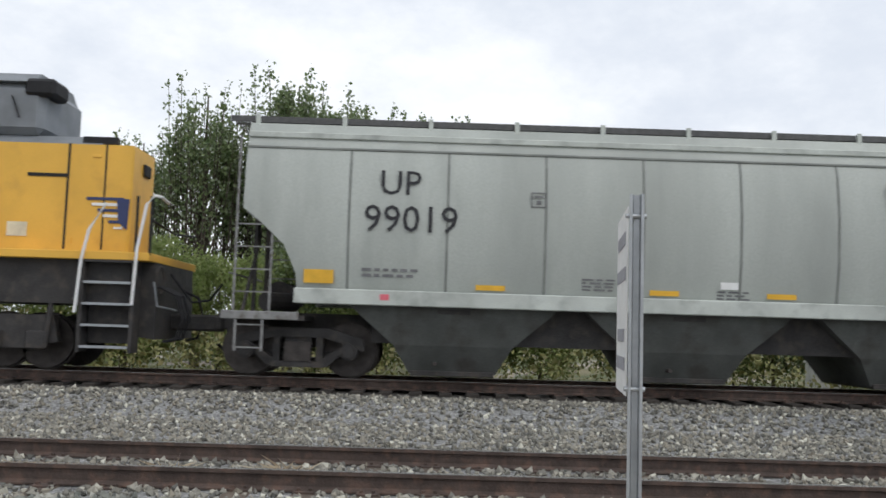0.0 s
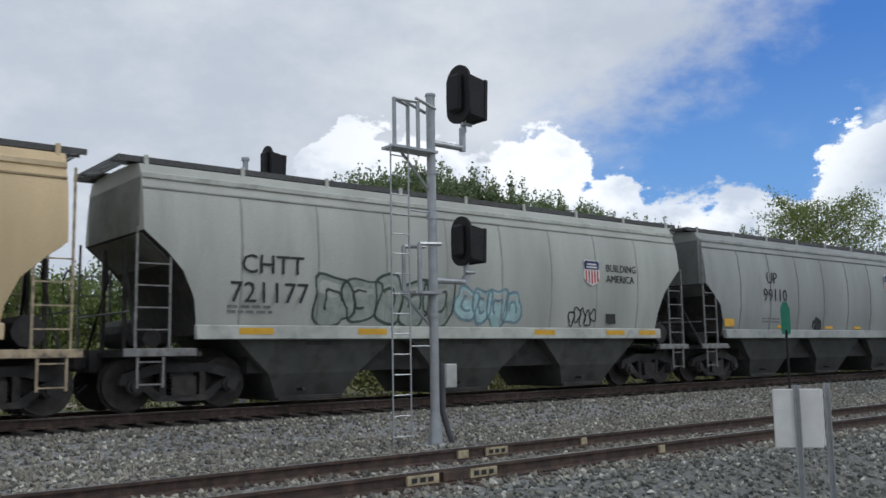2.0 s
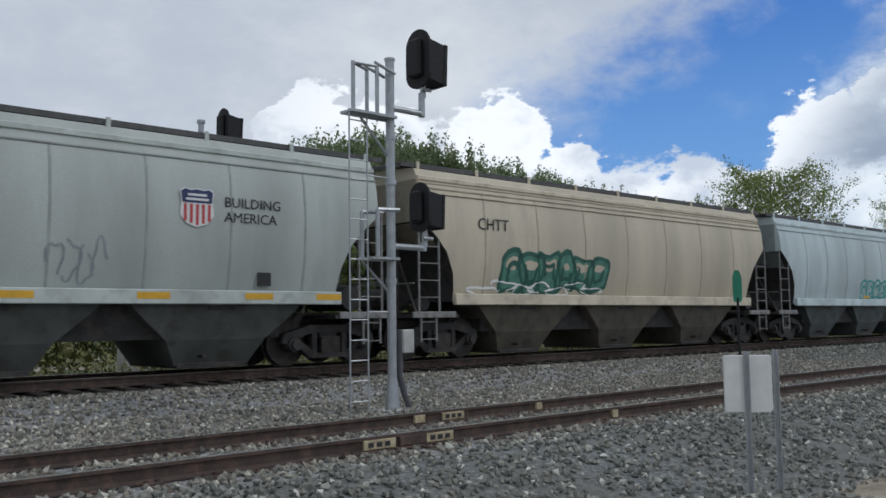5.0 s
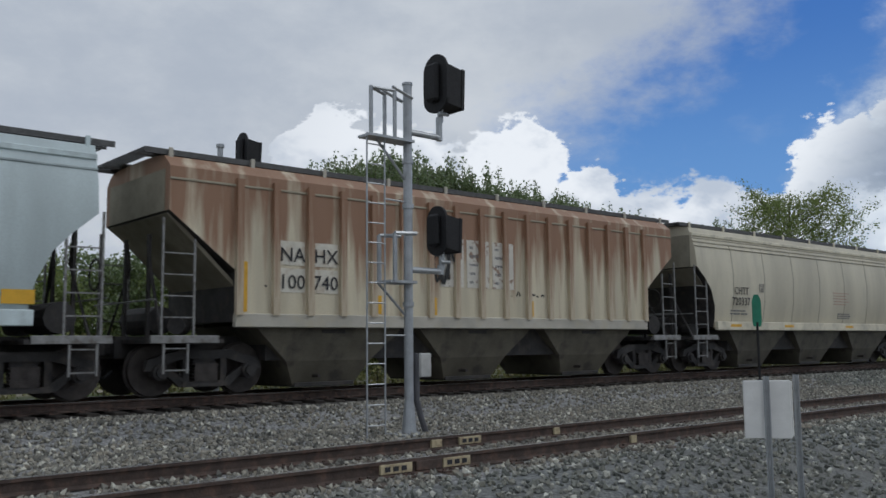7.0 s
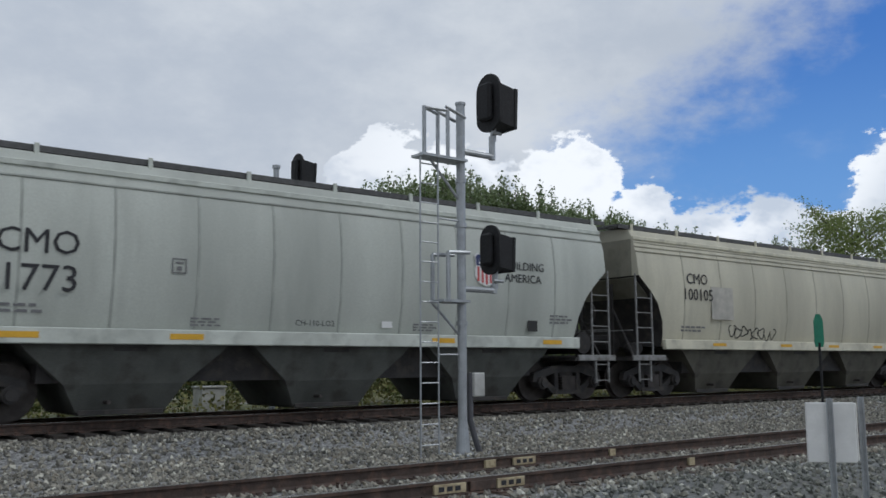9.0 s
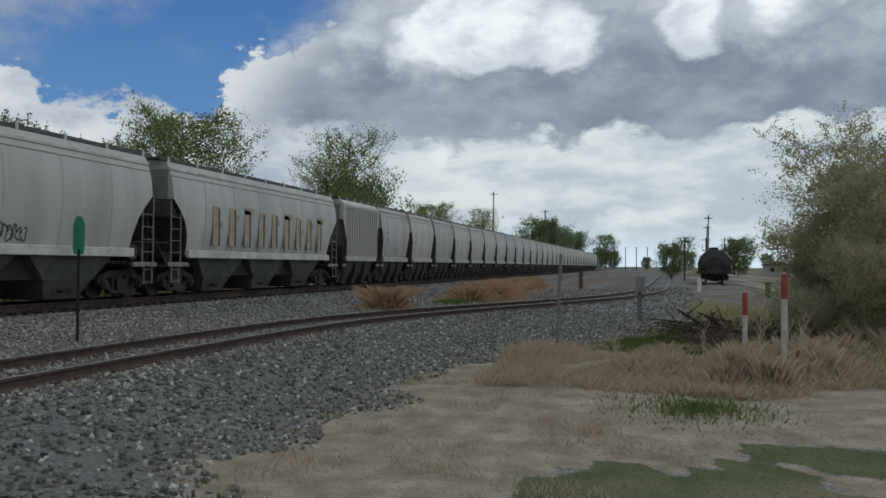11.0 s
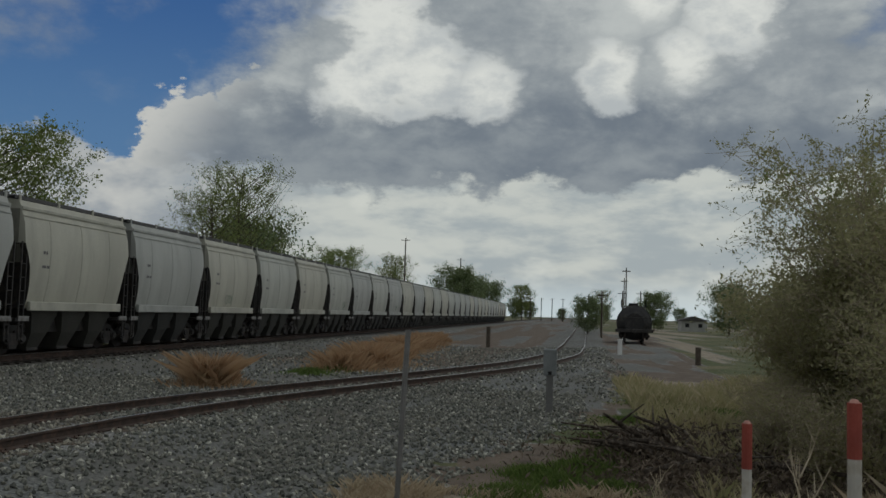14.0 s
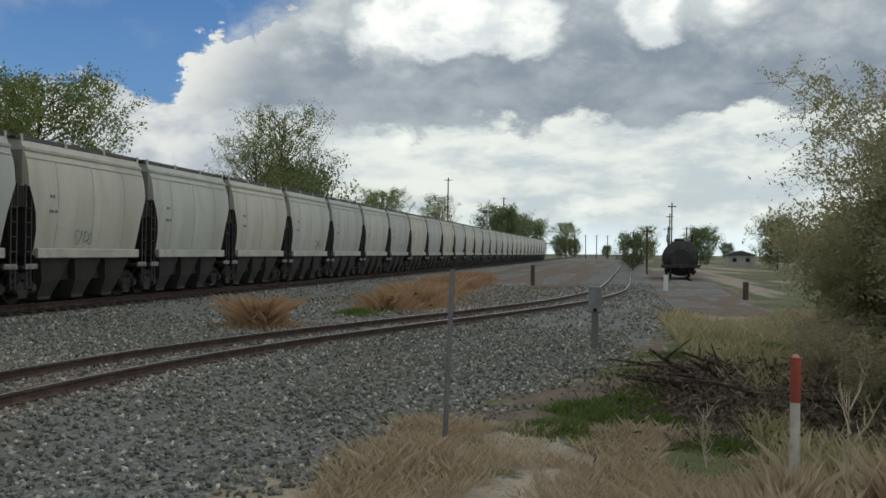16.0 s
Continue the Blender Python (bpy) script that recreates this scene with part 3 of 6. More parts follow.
def frame_mesh(k):
    """Two cast side frames, open between chord, diagonals and columns, with the bolster between them."""
    bm = B()
    chord = [(-1.15, 0.50), (-1.1, 0.69), (-0.5, 0.86), (0.5, 0.86), (1.1, 0.69), (1.15, 0.50), (0.98, 0.48), (0.86, 0.58), (0.42, 0.70), (-0.42, 0.70), (-0.86, 0.58), (-0.98, 0.48)]
    strut = [(0.92, 0.56), (0.78, 0.58), (0.40, 0.33), (0.40, 0.20), (0.50, 0.20)]
    for y in (-1.08, 0.94):
        prism(bm, [(u * k, v) for u, v in chord], "y", y, y + 0.14)
        prism(bm, [(u * k, v) for u, v in strut], "y", y, y + 0.14)
        prism(bm, [(-u * k, v) for u, v in strut], "y", y, y + 0.14)
        box(bm, -0.45 * k, 0.45 * k, y - 0.02, y + 0.16, 0.19, 0.29)
        for u in (-0.37, 0.37):
            box(bm, (u - 0.06) * k, (u + 0.06) * k, y + 0.01, y + 0.13, 0.28, 0.72)
        for x in (-0.88 * k, 0.88 * k):
            tube(bm, [(x, y * 1.01 - 0.06, 0.47), (x, y + 0.2, 0.47)], 0.15, 12)
            tube(bm, [(x, y * 1.01 - 0.12, 0.47), (x, y, 0.47)], 0.10, 12)
    box(bm, -0.22 * k, 0.22 * k, -1.02, 1.02, 0.52, 0.72)
    for x in (-0.5 * k, 0.5 * k):
        box(bm, x - 0.05, x + 0.05, -0.85, 0.85, 0.34, 0.46)
    return bm


def spring_mesh():
    """A coil pack as one ridged block."""
    poly = []
    for i in range(6):
        poly += [(-0.25, 0.29 + i * 0.06), (-0.21, 0.32 + i * 0.06)]
    poly += [(-u, v) for u, v in poly[::-1]]
    return prism(B(), poly, "y", -1.12, -0.93)


def ladder_mesh(w, z0, z1, tall):
    bm = B()
    box(bm, -0.019, 0.019, -0.019, 0.019, z0, tall)
    box(bm, w - 0.019, w + 0.019, -0.019, 0.019, z0, z1)
    z = z0 + 0.06
    while z < z1:
        box(bm, 0, w, -0.012, 0.012, z - 0.012, z + 0.012)
        z += 0.38
    return bm


def crosswalk_mesh(k):
    """The open grating across the end of the roof: five bars between two bearers."""
    bm = B()
    for i in range(5):
        box(bm, (-0.36 + 0.075 * i) * k, (-0.335 + 0.075 * i) * k, -1.18, 1.18, 4.47, 4.50)
    for y in (-0.8, 0.8):
        box(bm, -0.36 * k, 0.02 * k, y - 0.02, y + 0.02, 4.43, 4.468)
    return bm


def shield(parent, x, z, s):
    """The railway's shield as a plain shape: blue top, red and white stripes."""
    y = -proud_y(z - 0.62 * s, z + 0.54 * s, False) - 0.008
    out = [(-0.5, 0.42), (-0.38, 0.5), (-0.2, 0.46), (0, 0.5), (0.2, 0.46), (0.38, 0.5), (0.5, 0.42), (0.46, 0.1), (0.5, -0.25), (0.3, -0.48), (0, -0.58), (-0.3, -0.48), (-0.5, -0.25), (-0.46, 0.1)]

    def flat(poly, y0, m, nm):
        bm = B()
        prism(bm, [(x + u * s, z + v * s) for u, v in poly], "y", y0 - 0.004, y0)
        part(nm, bm, m, parent)
    flat([(u * 1.08, v * 1.08) for u, v in out], y, WHITEP, "shield")
    flat([(-0.47, 0.1), (-0.5, 0.42), (-0.38, 0.5), (-0.2, 0.46), (0, 0.5), (0.2, 0.46), (0.38, 0.5), (0.5, 0.42), (0.47, 0.1)], y - 0.006, BLUEP, "shield_top")
    for i in range(5):
        u = -0.42 + i * 0.19
        d = -0.56 + abs(u + 0.04) * 0.3
        flat([(u, 0.06), (u, d), (u + 0.09, d), (u + 0.09, 0.06)], y - 0.006, REDP, "shield_stripe")
    for zz, w in ((0.33, 0.3), (0.2, 0.36)):
        flat([(-w, zz - 0.035), (w, zz - 0.035), (w, zz + 0.035), (-w, zz + 0.035)], y - 0.011, WHITEP, "shield_bar")


def scrawl(parent, x0, x1, z0, z1, material, n, seed, w=0.035):
    """Sprayed scribble: loops of flat paint on the side."""
    rng = random.Random(seed)
    for i in range(n):
        bm = B()
        cx = x0 + (x1 - x0) * (i + 0.5) / n
        rx, rz = (x1 - x0) / n * rng.uniform(0.45, 0.7), (z1 - z0) * rng.uniform(0.35, 0.5)
        cz, a0, turn = (z0 + z1) / 2 + rng.uniform(-0.08, 0.08), rng.uniform(0, 6.3), rng.choice((4.2, 5.5, 6.5))
        pts = []
        for j in range(15):
            a = a0 + turn * j / 14
            k = 1 + 0.25 * math.sin(3 * a + i)
            pts.append((cx + rx * k * math.cos(a), cz + rz * k * math.sin(a)))
        rows = []
        for j, (u, v) in enumerate(pts):
            p, q = pts[max(j - 1, 0)], pts[min(j + 1, 14)]
            d = Vector((q[0] - p[0], q[1] - p[1])).normalized() * w
            rows.append([bm.verts.new((u - d.y, -side_y(v, False) - 0.008, v + d.x)), bm.verts.new((u + d.y, -side_y(v, False) - 0.008, v - d.x))])
        for q, s in zip(rows, rows[1:]):
            bm.faces.new((q[0], q[1], s[1], s[0]))
        part("graffiti", bm, material, parent)


def bubble_tag(parent, x0, x1, z0, z1, fill, edge, n, seed, w=0.03):
    """Sprayed swollen letters: a filled blob each, with a ragged outline and an inner stroke."""
    rng = random.Random(seed)
    step = (x1 - x0) / n
    for i in range(n):
        bm = B()
        cx, cz = x0 + step * (i + 0.5), (z0 + z1) / 2 + rng.uniform(-0.06, 0.06)
        rx, rz = step * rng.uniform(0.56, 0.70), (z1 - z0) * rng.uniform(0.42, 0.54)
        p1, p2, k2 = rng.uniform(0, 6.3), rng.uniform(0, 6.3), rng.choice((2, 3, 4))

        def at(a, f, d):
            c, q = math.cos(a), math.sin(a)
            wob = 1 + 0.13 * math.sin(k2 * a + p1) + 0.07 * math.sin(5 * a + p2)
            u = cx + rx * f * wob * math.copysign(abs(c) ** 0.7, c)
            v = max(1.55, cz + rz * f * wob * math.copysign(abs(q) ** 0.7, q))
            return bm.verts.new((u, -side_y(v, False) - d, v))
        m = 24
        mid = at(0, 0.0, 0.006 + 0.001 * (i % 2))
        ring = [at(6.2832 * j / m, 1.0, 0.006 + 0.001 * (i % 2)) for j in range(m)]
        for j in range(m):
            bm.faces.new((mid, ring[j], ring[(j + 1) % m]))
        for lo, hi in ((1 - w / rx, 1 + w / rx), (0.42 - w / rx, 0.42 + w / rx)):
            ins = [at(6.2832 * j / m, lo, 0.010) for j in range(m)]
            outs = [at(6.2832 * j / m, hi, 0.010) for j in range(m)]
            gap = rng.randrange(m) if lo < 0.6 else -9
            for j in range(m):
                if gap >= 0 and (j - gap) % m < 9:
                    continue
                bm.faces.new((ins[j], outs[j], outs[(j + 1) % m], ins[(j + 1) % m])).material_index = 1
        part("graffiti", bm, [fill, edge], parent)


def patch(parent, x0, x1, z0, z1, material, name="sticker", straight=False):
    bm = B()
    y = -proud_y(z0, z1, straight) - 0.010 if z0 > 1.5 else -1.556
    box(bm, x0, x1, y, y + 0.008, z0, z1)
    part(name, bm, material, parent)


def small_print(parent, x, z, rows, w, h=0.05, name="small_print"):
    rng = random.Random(int(x * 100 + z * 10))
    bm = B()
    for i in range(rows):
        u = x
        while u < x + w:
            d = rng.uniform(0.06, 0.2)
            zz = z - i * h * 1.9
            box(bm, u, u + d, -side_y(zz, False) - 0.012, -side_y(zz, False) - 0.006, zz, zz + h)
            u += d + 0.05
    tagged(part(name, bm, mat("faded_print", (0.19, 0.19, 0.195), 0.8, 0, 0.3), parent), kind="stuff")


ROUND = [(0.0, 3.16), (0.42, 2.80), (0.72, 2.48), (0.95, 2.0), (1.02, 1.6), (1.03, 1.35)]
STEEP = [(0.0, 2.85), (0.3, 2.62), (0.7, 2.25), (0.9, 1.8), (0.95, 1.35)]
LONGSLOPE = [(0.0, 3.35), (1.35, 2.3), (1.37, 1.38)]


def hopper_car(label, col, name, ribs, short=False, straight=False, slope=ROUND, sill_col=None, group="cars of the train", stain=None, stain_at=(0.55, 0.75), posts=9, rib_dark=0.55):
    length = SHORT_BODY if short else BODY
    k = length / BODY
    car = thing("hopper_car", label, "train car", group=group)
    if "blue" not in name:
        col = (col[0], col[1] * 0.99, col[2] * 0.90)
    paint = mat("paint_" + name, col, 0.55, 0, 0.24, 0.5 if name != "rusty" else 1.3, 0.06, fine=30, stretch=(1.6, 1, 0.35 if name != "rusty" else 0.16), tint=stain or tuple(c * 0.72 for c in col), tint_at=stain_at, climb=(1.8, 3.6, 0.16) if name == "rusty" else None)
    # shade on the car ends, put into a darker copy of the paint
    shaded_end = mat("end_shade_" + name, tuple(c * 0.5 for c in col), 0.75, 0, 0.35, 1.2, 0.1, tint=tuple(c * 0.3 for c in col))
    seam = mat("seam_" + name, tuple(c * rib_dark for c in col), 0.7, 0, 0.3, 2, 0.1)
    sill = mat("sill_" + name, sill_col or tuple(min(0.8, c * (1.22 if not short else 0.95)) for c in col), 0.55, 0, 0.25, 1.5, 0.1, tint=tuple(c * 0.7 for c in col))
    steel = mat("bright_steel_" + ("tan" if name == "tan" else "grey"), (0.5, 0.4, 0.27) if name == "tan" else (0.27, 0.27, 0.265), 0.65, 0.1, 0.4, 5, 0.1, tint=(0.12, 0.105, 0.09))
    key = (length, straight, tuple(slope), name)
    bkey = ("body",) + key
    if bkey not in MESHES:
        bm = body_mesh(length, k, straight, slope)
        me = bpy.data.meshes.new("body")
        bm.to_mesh(me)
        bm.free()
        me.materials.append(paint)
        me.materials.append(UNDER)
        me.polygons.foreach_set("use_smooth", [True] * len(me.polygons))
        me.set_sharp_from_angle(angle=radians(24))
        MESHES[bkey] = me
    body = new("body", MESHES[bkey])
    body.parent = car
    lo = slope[-1][0] * k
    # eaves, sills, ribs
    ey, re, ra, rb = (1.42, 1.5, 1.49, 1.45) if straight else (1.36, 1.415, 1.465, 1.375)
    for s in (-1, 1):
        shared(("eave",) + key + (s,), "eave", lambda: box(B(), 0.0, length, s * ey - 0.03, s * ey + 0.03, 4.10, 4.2, 0.01), sill, car)
        shared(("eave2",) + key + (s,), "roof_edge", lambda: box(B(), 0.0, length, s * re - 0.022, s * re + 0.022, 3.90, 3.945, 0.01), seam, car)
        if name.startswith("beige"):
            for zz in (3.78, 4.02):
                shared(("ridge", zz) + key + (s,), "roof_ridge", lambda: box(B(), 0.0, length, s * (ra if zz < 3.9 else rb) - 0.02, s * (ra if zz < 3.9 else rb) + 0.02, zz, zz + 0.03, 0.008), seam, car)
        shared(("sill",) + key + (s,), "side_sill", lambda: box(B(), lo * 0.95, length - lo * 0.95, s * 1.49 - 0.06, s * 1.49 + 0.06, 1.27, 1.53, 0.015), sill, car)
    for i in range(ribs):
        x = lo + (length - 2 * lo) * (i + 0.5) / ribs if not straight else lo + (length - 2 * lo) * i / (ribs - 1)
        if straight:
            shared(("ribbar",) + key, "side_post", lambda: rib_mesh(0.07 * (k if short else 1), 0.09, 1.5, 4.05, True), paint, car, at=pose(x, 0, 0))
        else:
            shared(("rib",) + key, "seam", lambda: rib_mesh(0.022, 0.006, 1.53, 3.9, False), seam, car, at=pose(x, 0, 0))
    # underside
    bays = (3.6 / BODY, 0.5, 11.6 / BODY)
    # bay colour: body paint darkened for the shade below the sill
    dark = mat("shaded_hopper_" + name, tuple(c * (0.12 if short else 0.21) for c in col), 0.8, 0, 0.35, 1.5, 0.2, tint=(0.05, 0.045, 0.04))
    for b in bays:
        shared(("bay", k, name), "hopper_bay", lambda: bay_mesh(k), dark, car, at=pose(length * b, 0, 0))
        shared(("gate", k), "outlet_gate", lambda: box(B(), -0.72 * k, 0.72 * k, -1.04, 1.04, 0.10, 0.19, 0.01), UNDER, car, at=pose(length * b, 0, 0))
        if not short:
            shared("gatebar", "gate_shaft", lambda: tube(B(), [(-0.3, -1.3, 0.32), (-0.3, 1.3, 0.32)], 0.035, 8), WHEEL, car, at=pose(length * b, 0, 0))
            shared("bayplate", "hopper_plate", lambda: box(B(), -0.28, 0.28, -1.375, -1.345, 1.16, 1.24), UNDER, car, at=pose(length * b, 0, 0))
    # dark block added behind the bays to darken the recesses between them
    shared(("spine", length), "hopper_spine", lambda: box(B(), 2.2 * k, length - 2.2 * k, -1.08, 1.08, 0.64, 1.3), UNDER, car)
    shared(("centre", length), "centre_sill", lambda: box(B(), -0.45, length + 0.45, -0.3, 0.3, 0.72, 1.12), UNDER, car)
    # roof walk
    for s in (-1, 1):
        shared(("walk", length, s), "roof_walk", lambda: box(B(), -0.06 * k, length + 0.06 * k, min(s * 1.2, s * 0.5), max(s * 1.2, s * 0.5), 4.465, 4.49), GRATE, car)
        shared(("lip", length, s), "roof_walk_edge", lambda: box(B(), -0.36 * k, length + 0.36 * k, s * 1.21 - 0.01, s * 1.21 + 0.01, 4.395, 4.5), mat("walk_fascia", (0.11, 0.11, 0.11), 0.65, 0.2, 0.3, 10, 0.3), car)
    shared(("hatch", length), "hatch_cover", lambda: box(B(), 0.4 * k, length - 0.4 * k, -0.38, 0.38, 4.40, 4.53, 0.04), GRATE, car)
    n = posts
    for i in range(n):
        x = 0.12 * k + (length - 0.24 * k) * i / (n - 1)
        shared(("post", name), "roof_walk_post", lambda: box(B(), -0.04, 0.04, -1.27, -1.222, 4.2, 4.53, 0.008), sill, car, at=pose(x, 0, 0))
        shared(("walkarm", name), "roof_walk_bracket", lambda: box(B(), -0.025, 0.025, -1.2, -0.5, 4.43, 4.465), GRATE, car, at=pose(x, 0, 0))
    # ends
    for end in (0, 1):
        m = pose(0, 0, 0) if end == 0 else pose(length, 0, 0, 0, 0, 180)
        shared(("crosswalk", k), "roof_crosswalk", lambda: crosswalk_mesh(k), GRATE, car, at=m)
        shared(("platform", k), "end_platform", lambda: box(B(), -0.32 if not short else -0.2, 1.1 * k, -1.5, 1.5, 0.98, 1.06), UNDER, car, at=m)
        shared(("bulk", k, name, slope[0][1]), "end_sheet", lambda: prism(B(), [(-0.012, slope[0][1]), (-0.012, 4.12), (0.0, 4.12), (0.0, slope[0][1])], "y", -1.31, 1.31), shaded_end, car, at=m)
        shared(("slopesheet", k, name, slope[0][1]), "slope_sheet", lambda: prism(B(), [(0.02 * k, slope[0][1] - 0.05), (2.3 * k, 1.15), (2.35 * k, 1.2), (0.07 * k, slope[0][1])], "y", -1.34, 1.34), shaded_end, car, at=m)
        for y in (-0.55, 0.55):
            shared(("endpost", k), "end_post", lambda: box(B(), -0.03, 0.03, -0.04, 0.04, 1.05, 3.0), UNDER, car, at=m @ pose(0.05 * k, y, 0))
        for s in (-1, 1):
            flip = 1 if end == 0 else -1
            y = s * 1.5
            x = -0.1 if end == 0 else length + 0.1
            if short:
                x = -0.1 if end == 0 else length + 0.1
            shared(("ladder", k, name == "tan", flip, slope is STEEP), "ladder", lambda: ladder_mesh(0.6 * k * flip, 1.0, 2.85, 4.1 if slope is STEEP else 3.2), UNDER if short else steel, car, at=pose(x, y, 0))
            shared(("step", k, name == "tan", flip), "sill_step", lambda: ladder_mesh(0.45 * k * flip, 0.45, 1.0, 1.0), UNDER if short else steel, car, at=pose(x + 0.05 * flip, y, 0))
            shared(("bracket", k, name == "tan"), "end_beam", lambda: box(B(), -0.3 * k, 1.0 * k, -0.03, 0.03, 0.98, 1.12, 0.01), steel, car, at=m @ pose(0, s * 1.5, 0))
        shared("coupler", "coupler", lambda: box(box(B(), -0.62, -0.2, -0.1, 0.1, 0.78, 1.02, 0.03), -0.72, -0.55, -0.18, 0.18, 0.74, 1.04, 0.05), UNDER, car, at=m)
        if not short:
            shared("airhose", "brake_hose", lambda: tube(B(), [(-0.25, 0.3, 0.85), (-0.4, 0.32, 0.45), (-0.6, 0.34, 0.36), (-0.75, 0.36, 0.5)], 0.03, 6), BLACK, car, at=m)
            shared("brakebox", "brake_reservoir", lambda: tube(B(), [(0.45, -0.2, 1.42), (0.45, 1.15, 1.42)], 0.27, 12), UNDER, car, at=m)
            shared("brakecyl", "brake_cylinder", lambda: tube(B(), [(0.35, -1.1, 1.3), (0.75, -0.5, 1.3)], 0.16, 12), UNDER, car, at=m)
            shared("enddiag", "end_brace", lambda: tube(B(), [(0.0, -1.3, 1.05), (0.1, -0.5, 2.4), (0.05, -0.5, 2.9)], 0.035, 6), UNDER, car, at=m)
            shared("enddiag2", "end_brace", lambda: tube(B(), [(0.0, 1.3, 1.05), (0.1, 0.5, 2.4), (0.05, 0.5, 2.9)], 0.035, 6), UNDER, car, at=m)
            shared("crossbar", "grab_bar", lambda: tube(B(), [(-0.2, -1.45, 1.75), (-0.2, 1.45, 1.75)], 0.018, 6), steel, car, at=m)
            if end == 1:
                shared("handbrake", "handbrake_wheel", lambda: tube(B(), [(-0.3 + 0.0 * i, 0.6 + 0.28 * math.cos(i * 0.5236), 2.2 + 0.28 * math.sin(i * 0.5236)) for i in range(13)], 0.02, 6), UNDER, car, at=m)
        tx = 0.95 * k if end == 0 else length - 0.95 * k
        truck = shared(("truck", k), "truck", lambda: frame_mesh(k), UNDER, car, at=pose(tx, 0, 0))
        shared("springs", "spring_pack", spring_mesh, WHEEL, truck)
        for a in ((-0.88, 0.88) if not short else (0.0,)):
            shared("wheelset", "wheelset", wheel_mesh, WHEEL, truck, at=pose(a, 0, 0.5))
    return car


def plate_square(car, x, z, a=0.26):
    """A thin stencilled square outline with one small mark in it."""
    y = -proud_y(z, z + a, False) - 0.010
    bm = B()
    for x0, x1, z0, z1 in ((0, a, 0, 0.02), (0, a, a - 0.02, a), (0, 0.02, 0.02, a - 0.02), (a - 0.02, a, 0.02, a - 0.02), (0.09, 0.17, 0.05, 0.12), (0.06, 0.2, 0.17, 0.2)):
        box(bm, x + x0, x + x1, y, y + 0.008, z + z0, z + z1)
    part("stencil", bm, mat("faded_print", (0.19, 0.19, 0.195), 0.8, 0, 0.3), car)


def lettering(car, x, lines, size, col=LETTER):
    """Painted reporting marks: rows of (text, z, dx, factor)."""
    for text, z, dx, f in lines:
        letters(text, size * f, col, car, pose(x + dx, -max(side_y(z, False), side_y(z + 0.35, False)) - 0.012, z, 90, 0, 0))


def marks(car, initials, number, x=2.6, size=0.62, z=2.55):
    lettering(car, x, [(initials, z + size * 0.88, size * 0.35, 0.82), (number, z, 0, 0.9)], size)
    small_print(car, x, 1.85, 2, 0.9)


def slogan(car, x, z=3.3, s=0.62, text=True):
    shield(car, x, z, s)
    if text:
        lettering(car, x + 0.55, [("BUILDING", z + 0.03, 0, 1), ("AMERICA", z - 0.25, 0, 1)], 0.27)


def stickers(car, xs, z=1.6, w=0.5, h=0.09):
    for x in xs:
        patch(car, x, x + w, z, z + h, YELLOWR)


CARS = []
GRAF_G = mat("grey_green_spray", (0.12, 0.22, 0.15), 0.7, 0, 0.3)
TEAL = mat("teal_spray", (0.05, 0.36, 0.33), 0.7, 0, 0.3)
CYAN = mat("pale_blue_spray", (0.45, 0.65, 0.66), 0.7, 0, 0.3)
DKGREEN = mat("dark_green_spray", (0.03, 0.12, 0.09), 0.7, 0, 0.3)
INK = mat("black_spray", (0.03, 0.03, 0.03), 0.7, 0, 0.3)


